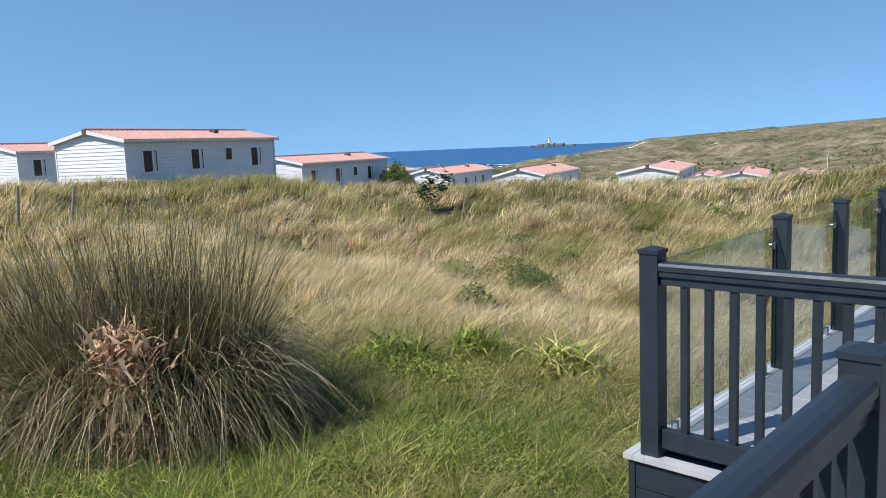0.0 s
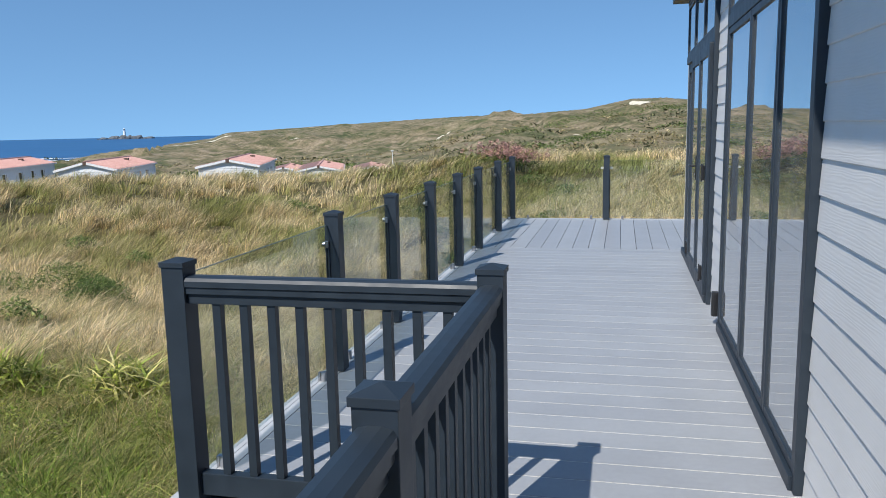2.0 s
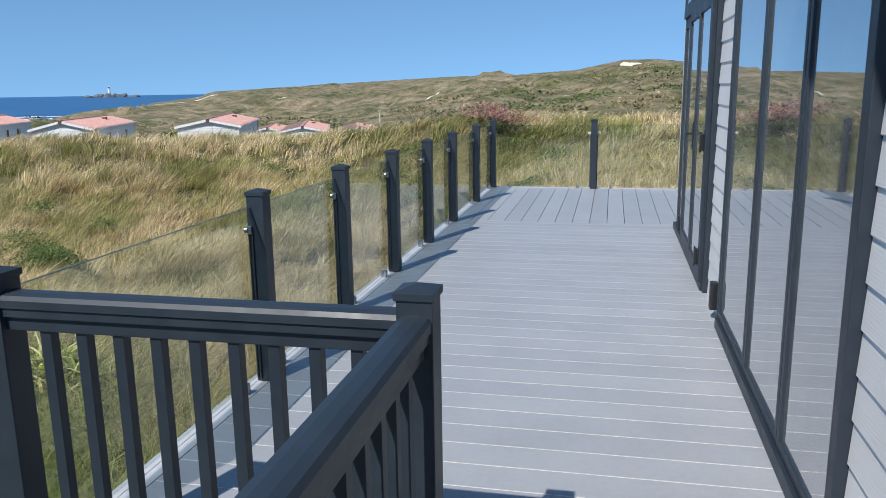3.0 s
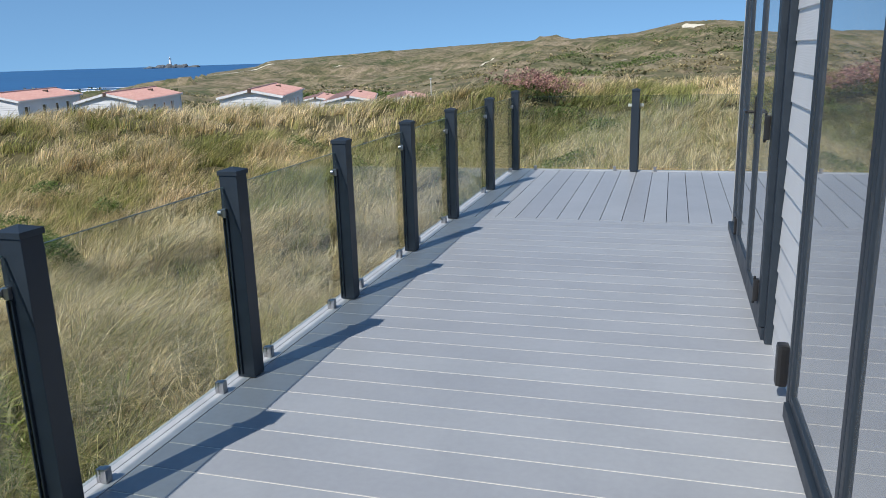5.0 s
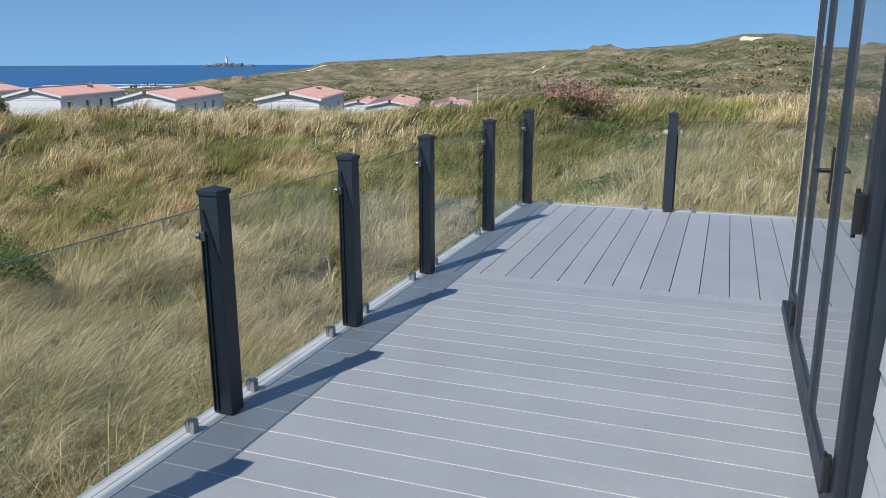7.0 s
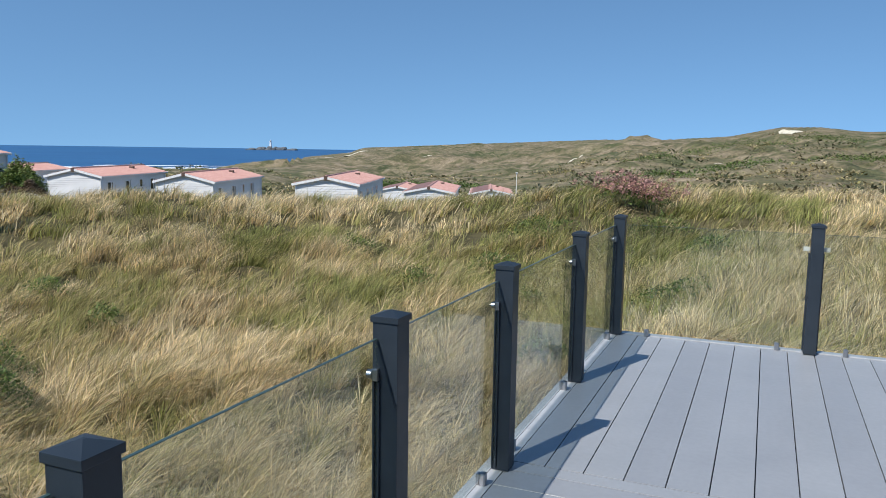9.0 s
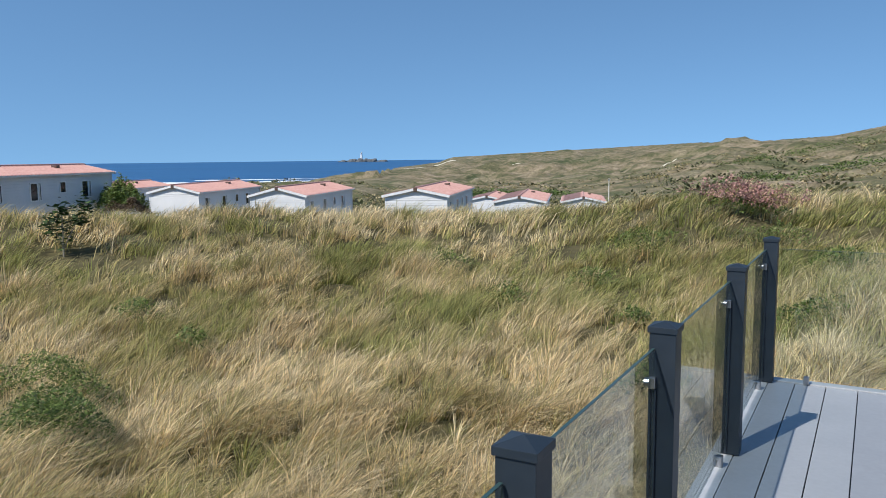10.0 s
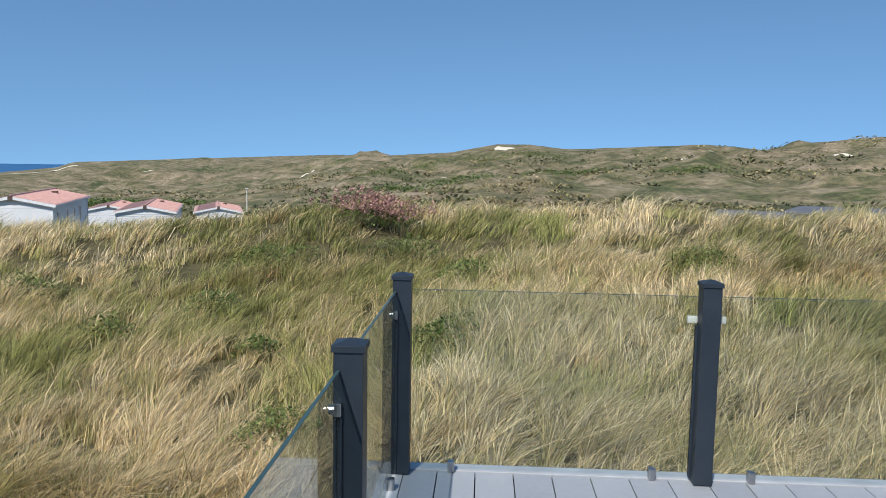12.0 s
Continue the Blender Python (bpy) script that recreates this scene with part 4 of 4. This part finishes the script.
stuff("lush_grass", [lush_grass(1500, 42), lush_grass(850, 42, (-4.5, -2.9), (1.2, 0.5), 0.9, 0.75)], LUSH, "lush yellow-green grass by the deck corner", "grass")


# ---- the great reed clump ----
def reed_clump(cx, cy, radius, height, count, kind, root=0.75, dark=0.5):
    """kind: upright stems, arching leaves that fall back to the ground, or a tangle over the mound."""
    a = GEN.uniform(0, 2 * np.pi, count)
    q = np.sqrt(GEN.uniform(0, 1, count))
    rx, ry = cx + q * root * np.cos(a), cy + q * root * np.sin(a)
    b = a + GEN.normal(0, 0.6, count)
    u = GEN.uniform(0, 1, count)
    if kind == "upright":
        h, out, curl = height * (0.55 + 0.45 * u), radius * GEN.uniform(0.05, 0.6, count) * (0.4 + q), GEN.uniform(0, 1, count) ** 2 * 0.6
    elif kind == "arching":
        h, out, curl = height * (0.6 + 0.4 * u), radius * GEN.uniform(0.45, 1.0, count), GEN.uniform(0.62, 1.0, count)
    else:
        h, out, curl = height * GEN.uniform(0.1, 0.7, count), radius * GEN.uniform(0.1, 0.5, count), GEN.uniform(0.5, 1.6, count)
    lift = 0.0 if kind != "tangle" else GEN.uniform(0.1, 1.0, count) * height * np.sqrt(1 - 0.9 * q * q)
    lean = np.stack([np.cos(b) * out, np.sin(b) * out], -1) + GEN.normal(0, (0.24 if kind == "upright" else 0.16) * radius, (count, 2))
    dry = np.clip(np.where(GEN.uniform(0, 1, count) < dark, GEN.normal(0.15, 0.13, count), GEN.normal(0.72, 0.2, count)), 0, 1)
    return blades(np.stack([rx, ry, land(rx, ry) - 0.05 + lift], -1), lean, h, GEN.uniform(0.008, 0.019, count), curl, dry, 7)


def mound(cx, cy, r, top, count):
    """Short dead leaves over a dome."""
    q, b = np.sqrt(GEN.uniform(0, 1, count)) * r, GEN.uniform(0, 2 * np.pi, count)
    x, y = cx + q * np.cos(b), cy + q * np.sin(b)
    z = land(x, y) + top * np.sqrt(np.maximum(0.02, 1 - (q / r) ** 2)) * GEN.uniform(0.1, 1, count) ** 0.4
    return blades(np.stack([x, y, z], -1), GEN.normal(0, 0.22, (count, 2)), GEN.uniform(-0.25, 0.3, count), GEN.uniform(0.008, 0.018, count), GEN.uniform(0, 0.8, count), GEN.uniform(0, 0.8, count), 3)


CLUMP = [
    reed_clump(-5.9, -1.8, 1.5, 3.0, 2500, "upright", 1.05, 0.72), reed_clump(-5.9, -1.9, 1.75, 3.3, 3300, "arching", 0.9, 0.6),
    reed_clump(-5.9, -1.9, 1.3, 1.7, 2200, "tangle", 1.3, 0.55),
    reed_clump(-5.1, -1.6, 1.2, 2.7, 1800, "arching", 0.55, 0.5), reed_clump(-5.1, -1.6, 1.0, 1.4, 3000, "tangle", 0.95, 0.6),
    reed_clump(-7.1, -3.0, 1.5, 2.5, 1700, "upright", 1.0, 0.7), reed_clump(-7.1, -3.0, 1.7, 3.0, 2000, "arching", 0.9, 0.6),
    reed_clump(-6.9, -2.9, 1.2, 1.5, 1300, "tangle", 1.2, 0.45),
]
stuff("reed_clump", CLUMP, REED, "huge arching clump of dark old reed grass", "grass")
stuff("reed_thatch", [mound(-5.8, -1.9, 1.35, 1.75, 8000), mound(-5.1, -1.6, 0.95, 1.35, 5500), mound(-7.0, -3.0, 1.25, 1.45, 4000)], RUST, "dark brown thatch inside the reed clump", "grass")
n = 1000
a = GEN.uniform(0, 2 * np.pi, n)
t = GEN.uniform(0, 1, n)
roots = np.stack([-4.68 + GEN.normal(0, 0.20, n) - 0.25 * t, -2.42 + GEN.normal(0, 0.13, n), -1.35 + 1.45 * t], -1)
lean = np.stack([np.cos(a) * 0.2 + 0.06, np.sin(a) * 0.2 - 0.06], -1)
stuff("dead_leaves", [blades(roots, lean, GEN.uniform(-0.35, 0.4, n), GEN.uniform(0.015, 0.06, n), GEN.uniform(0.0, 1.3, n), GEN.uniform(0.1, 1.0, n), 4)], TANLEAF, "crumpled dead tan leaves inside the reed clump", "leaves")


def leafy(cx, cy, rx, ry, h, count, size, base=0.0, lo=0.0):
    """Small leaves over an uneven mound."""
    u, v = GEN.normal(0, 0.42, count), GEN.normal(0, 0.42, count)
    x, y = cx + u * rx, cy + v * ry
    mound = np.sqrt(np.clip(1 - (u**2 + v**2) / 0.9, 0.0, 1)) * (0.45 + 0.8 * fractal(x * 2.2 + 5, y * 2.2, 61, 3))
    z = land(x, y) + base + h * mound * GEN.uniform(0.35, 1.0, count) ** 0.5
    a = GEN.uniform(0, 2 * np.pi, count)
    lean = np.stack([np.cos(a), np.sin(a)], -1) * size[0] * GEN.uniform(0.5, 1.1, (count, 1))
    return blades(np.stack([x, y, z], -1), lean, GEN.uniform(-0.4, 0.9, count) * size[0], size[1] * GEN.uniform(0.7, 1.2, count), GEN.uniform(0, 0.5, count), np.clip(GEN.uniform(lo, lo + 0.8, count), 0, 1), 3)


def shrub_patch(name, spots, material, label, category):
    return stuff(name, [leafy(*s) for s in spots], material, label, category)


shrub_patch("bramble_patch", [(-8.2, 8.2, 1.0, 0.8, 1.15, 5500, (0.055, 0.03), 0, 0.0), (-9.5, 9.2, 1.3, 0.7, 0.95, 3200, (0.055, 0.03), 0, 0.2), (-10.8, 8.7, 1.3, 0.7, 0.9, 2600, (0.055, 0.03), 0, 0.3)], LEAF, "dark bramble thicket among dry grass", "bush")
HERBS = ((-4.8, 23.1, 1.5), (0.0, 21.1, 0.9), (-5.1, 20.0, 0.9), (-6.3, 18.1, 0.8), (-2.35, 14.4, 0.9), (-9.2, 20.6, 0.9), (5.2, 21.4, 1.1), (-1.6, 23.7, 1.4),
         (-11.8, 12.5, 0.7), (-0.3, 16.5, 1.0), (-7.6, 5.6, 0.6), (-9.8, 12.0, 0.5), (-3.4, 17.4, 0.5))
shrub_patch("low_herbs", [(cx, cy, size, size * 0.8, 0.66, int(750 * size), (0.085, 0.045), 0, 0.3) for cx, cy, size in HERBS], LEAF, "scattered dark green herbs in the grass", "plant")
shrub_patch("lush_leaves", [(-5.3, 1.35, 0.8, 0.6, 0.6, 420, (0.36, 0.030), 0.0, 0.0), (-4.6, 2.1, 0.6, 0.5, 0.65, 380, (0.36, 0.032), 0.0, 0.2), (-3.2, 2.2, 0.75, 0.5, 0.55, 480, (0.40, 0.034), 0.0, 0.4)], LUSH, "bright green strap leaves of a lily clump", "plant")
shrub_patch("low_weeds", [(-4.8, 1.2, 2.0, 0.8, 0.45, 5000, (0.05, 0.025), 0.0, 0.1), (-3.9, -1.5, 1.6, 0.9, 0.35, 4000, (0.045, 0.022)), (-2.6, -0.4, 1.6, 1.2, 0.3, 4000, (0.045, 0.02)), (-4.7, -3.0, 1.5, 0.7, 0.55, 5000, (0.10, 0.014), 0.0, 0.2), (-5.9, -3.7, 1.6, 0.7, 0.5, 3500, (0.11, 0.014), 0.0, 0.3)], LUSH, "small fresh green weeds at the clump foot", "plant")
BUSH_TOP = 0.4
shrub_patch("rounded_bush", [(-40.2, 34.8, 1.7, 1.7, 2.6, 6000, (0.16, 0.12), BUSH_TOP - 2.4 - float(land(-40.2, 34.8)), 0.6), (-39.4, 34.0, 1.8, 1.5, 1.6, 3000, (0.16, 0.12), BUSH_TOP - 2.0 - float(land(-39.4, 34.0)))], LEAF, "rounded dark green bush beside the holiday homes", "bush")
shrub_patch("rust_bush", [(-38.4, 33.6, 2.0, 1.3, 1.3, 5000, (0.14, 0.10), BUSH_TOP - 2.3 - float(land(-38.4, 33.6)))], RUST, "rust-brown bush beside the holiday homes", "bush")
shrub_patch("reddish_shrub", [(-23.4, 41.5, 3.0, 1.2, 0.9, 2500, (0.12, 0.1), 0.6)], RUST, "reddish shrub at the foot of a home", "bush")


def flowers(cx, cy):
    sets = [leafy(cx, cy, 1.5, 0.8, 0.6, 2000, (0.09, 0.05), 0.1)]
    stuff("flower_leaves", sets, LEAF, "dark foliage under tall pink flowers", "plant")
    n = 230
    x, y = cx + GEN.normal(0, 0.72, n), cy + GEN.normal(0, 0.4, n)
    z = land(x, y) + GEN.uniform(0.55, 1.0, n)
    k = np.repeat(np.arange(n), 14)
    p = np.stack([x[k], y[k], z[k]], -1) + GEN.normal(0, 0.045, (len(k), 3))
    a = GEN.uniform(0, 2 * np.pi, len(k))
    stuff("valerian_flowers", [blades(p, np.stack([np.cos(a), np.sin(a)], -1) * 0.05, GEN.uniform(0, 0.06, len(k)), GEN.uniform(0.04, 0.07, len(k)), np.zeros(len(k)), GEN.uniform(0, 1, len(k)), 2)], PINK, "tall pink valerian flower heads", "flower")


flowers(-2.55, 25.9)


def sapling(cx, cy):
    z = float(land(cx, cy)) - 0.12
    o = thing("sapling", (cx, cy, z), "young dark green sycamore sapling in dry grass", "sapling")
    rng = random.Random(3)
    stem = tube((0, 0, 0), (0.03, 0, 1.0), 0.022, 8, 0.012)
    tube((0, 0, 0.25), (0.42, 0.25, 1.15), 0.014, 6, 0.006, stem)
    tube((0, 0, 0.35), (-0.25, -0.1, 0.85), 0.012, 6, 0.005, stem)
    part("stem", stem, WOOD, o)
    n = 520
    pts = []
    for k in range(n):
        c = rng.choice(((0.03, 0, 0.9, 0.22), (0, 0, 0.6, 0.25), (0.42, 0.25, 1.1, 0.13), (0.32, 0.18, 0.85, 0.12), (-0.2, -0.08, 0.75, 0.16), (0.05, 0, 1.05, 0.12)))
        pts.append([c[0] + rng.gauss(0, c[3] * 0.6), c[1] + rng.gauss(0, c[3] * 0.6), c[2] + rng.gauss(0, c[3] * 0.7)])
    a = GEN.uniform(0, 2 * np.pi, n)
    v, f, d = blades(np.array(pts), np.stack([np.cos(a), np.sin(a)], -1) * 0.10, GEN.uniform(-0.05, 0.06, n), GEN.uniform(0.08, 0.13, n), np.zeros(n), GEN.uniform(0, 0.9, n), 3)
    part("leaves", raw_mesh("leaves", v, f, {"dry": d}, False), SAPLING, o)
    o.scale = (1.35, 1.35, 1.35)


sapling(-18.2, 15.4)


# ---- scrub on the far dunes ----
def scrub(count, r0, r1, az0, az1, size, material, label, seed):
    rng = np.random.default_rng(seed)
    az = rng.uniform(az0, az1, count * 3)
    r = r0 * (r1 / r0) ** rng.uniform(0, 1, count * 3)
    x, y = 0.5 - r * np.sin(np.radians(az)), 2 + r * np.cos(np.radians(az))
    keep = (fractal(x * 0.03, y * 0.03, seed, 3) > 0.5) & (land(x, y) > -20)
    x, y, r = x[keep][:count], y[keep][:count], r[keep][:count]
    n = len(x)
    s = size * (0.35 + 1.5 * rng.uniform(0, 1, n) ** 2.2) * (0.6 + r / 500)
    per = 26
    k = np.repeat(np.arange(n), per)
    a = rng.uniform(0, 2 * np.pi, len(k))
    q = np.sqrt(rng.uniform(0, 1, len(k)))
    px, py = x[k] + np.cos(a) * q * s[k] * 1.6, y[k] + np.sin(a) * q * s[k]
    pz = land(px, py) + s[k] * 0.45 * np.sqrt(np.maximum(0, 1 - q**2)) * rng.uniform(0.4, 1, len(k))
    lean = np.stack([np.cos(a), np.sin(a)], -1) * s[k, None] * 0.35
    stuff("dune_scrub", [blades(np.stack([px, py, pz], -1), lean, s[k] * rng.uniform(0.05, 0.4, len(k)), s[k] * 0.28, rng.uniform(0, 0.5, len(k)), rng.uniform(0, 1, len(k)), 2)], material, label, "scrub")


scrub(1300, 70, 420, -40, 46, 1.6, SCRUB, "dark scrub in the hollows of the far dunes", 31)


def thicket(az, r, rx, ry, h, count):
    x, y = at_az(az, r)
    return leafy(x, y, rx, ry, h, count, (0.5, 0.34), -0.3, 0.0)


stuff("dune_thicket", [thicket(*q) for q in ((24.5, 120, 9, 5, 3.0, 1600), (28.0, 135, 12, 6, 3.2, 1800), (31.5, 125, 6, 4, 2.2, 800), (21.5, 150, 9, 5, 2.6, 1200), (26.0, 170, 10, 6, 3.0, 1200), (8.0, 150, 12, 5, 2.2, 1200), (2.0, 175, 15, 6, 2.4, 1400), (-6, 200, 16, 6, 2.4, 1400), (-14, 230, 18, 7, 3, 1500), (3, 300, 28, 9, 4.5, 2600), (-3, 340, 30, 10, 4.5, 2600), (7.5, 260, 16, 8, 3.2, 1600))],
      LEAF, "dark green thickets in the hollows beyond the homes", "bush")
scrub(2400, 60, 400, -40, 46, 1.2, TUSSOCK, "pale grass tussocks on the far dunes", 37)
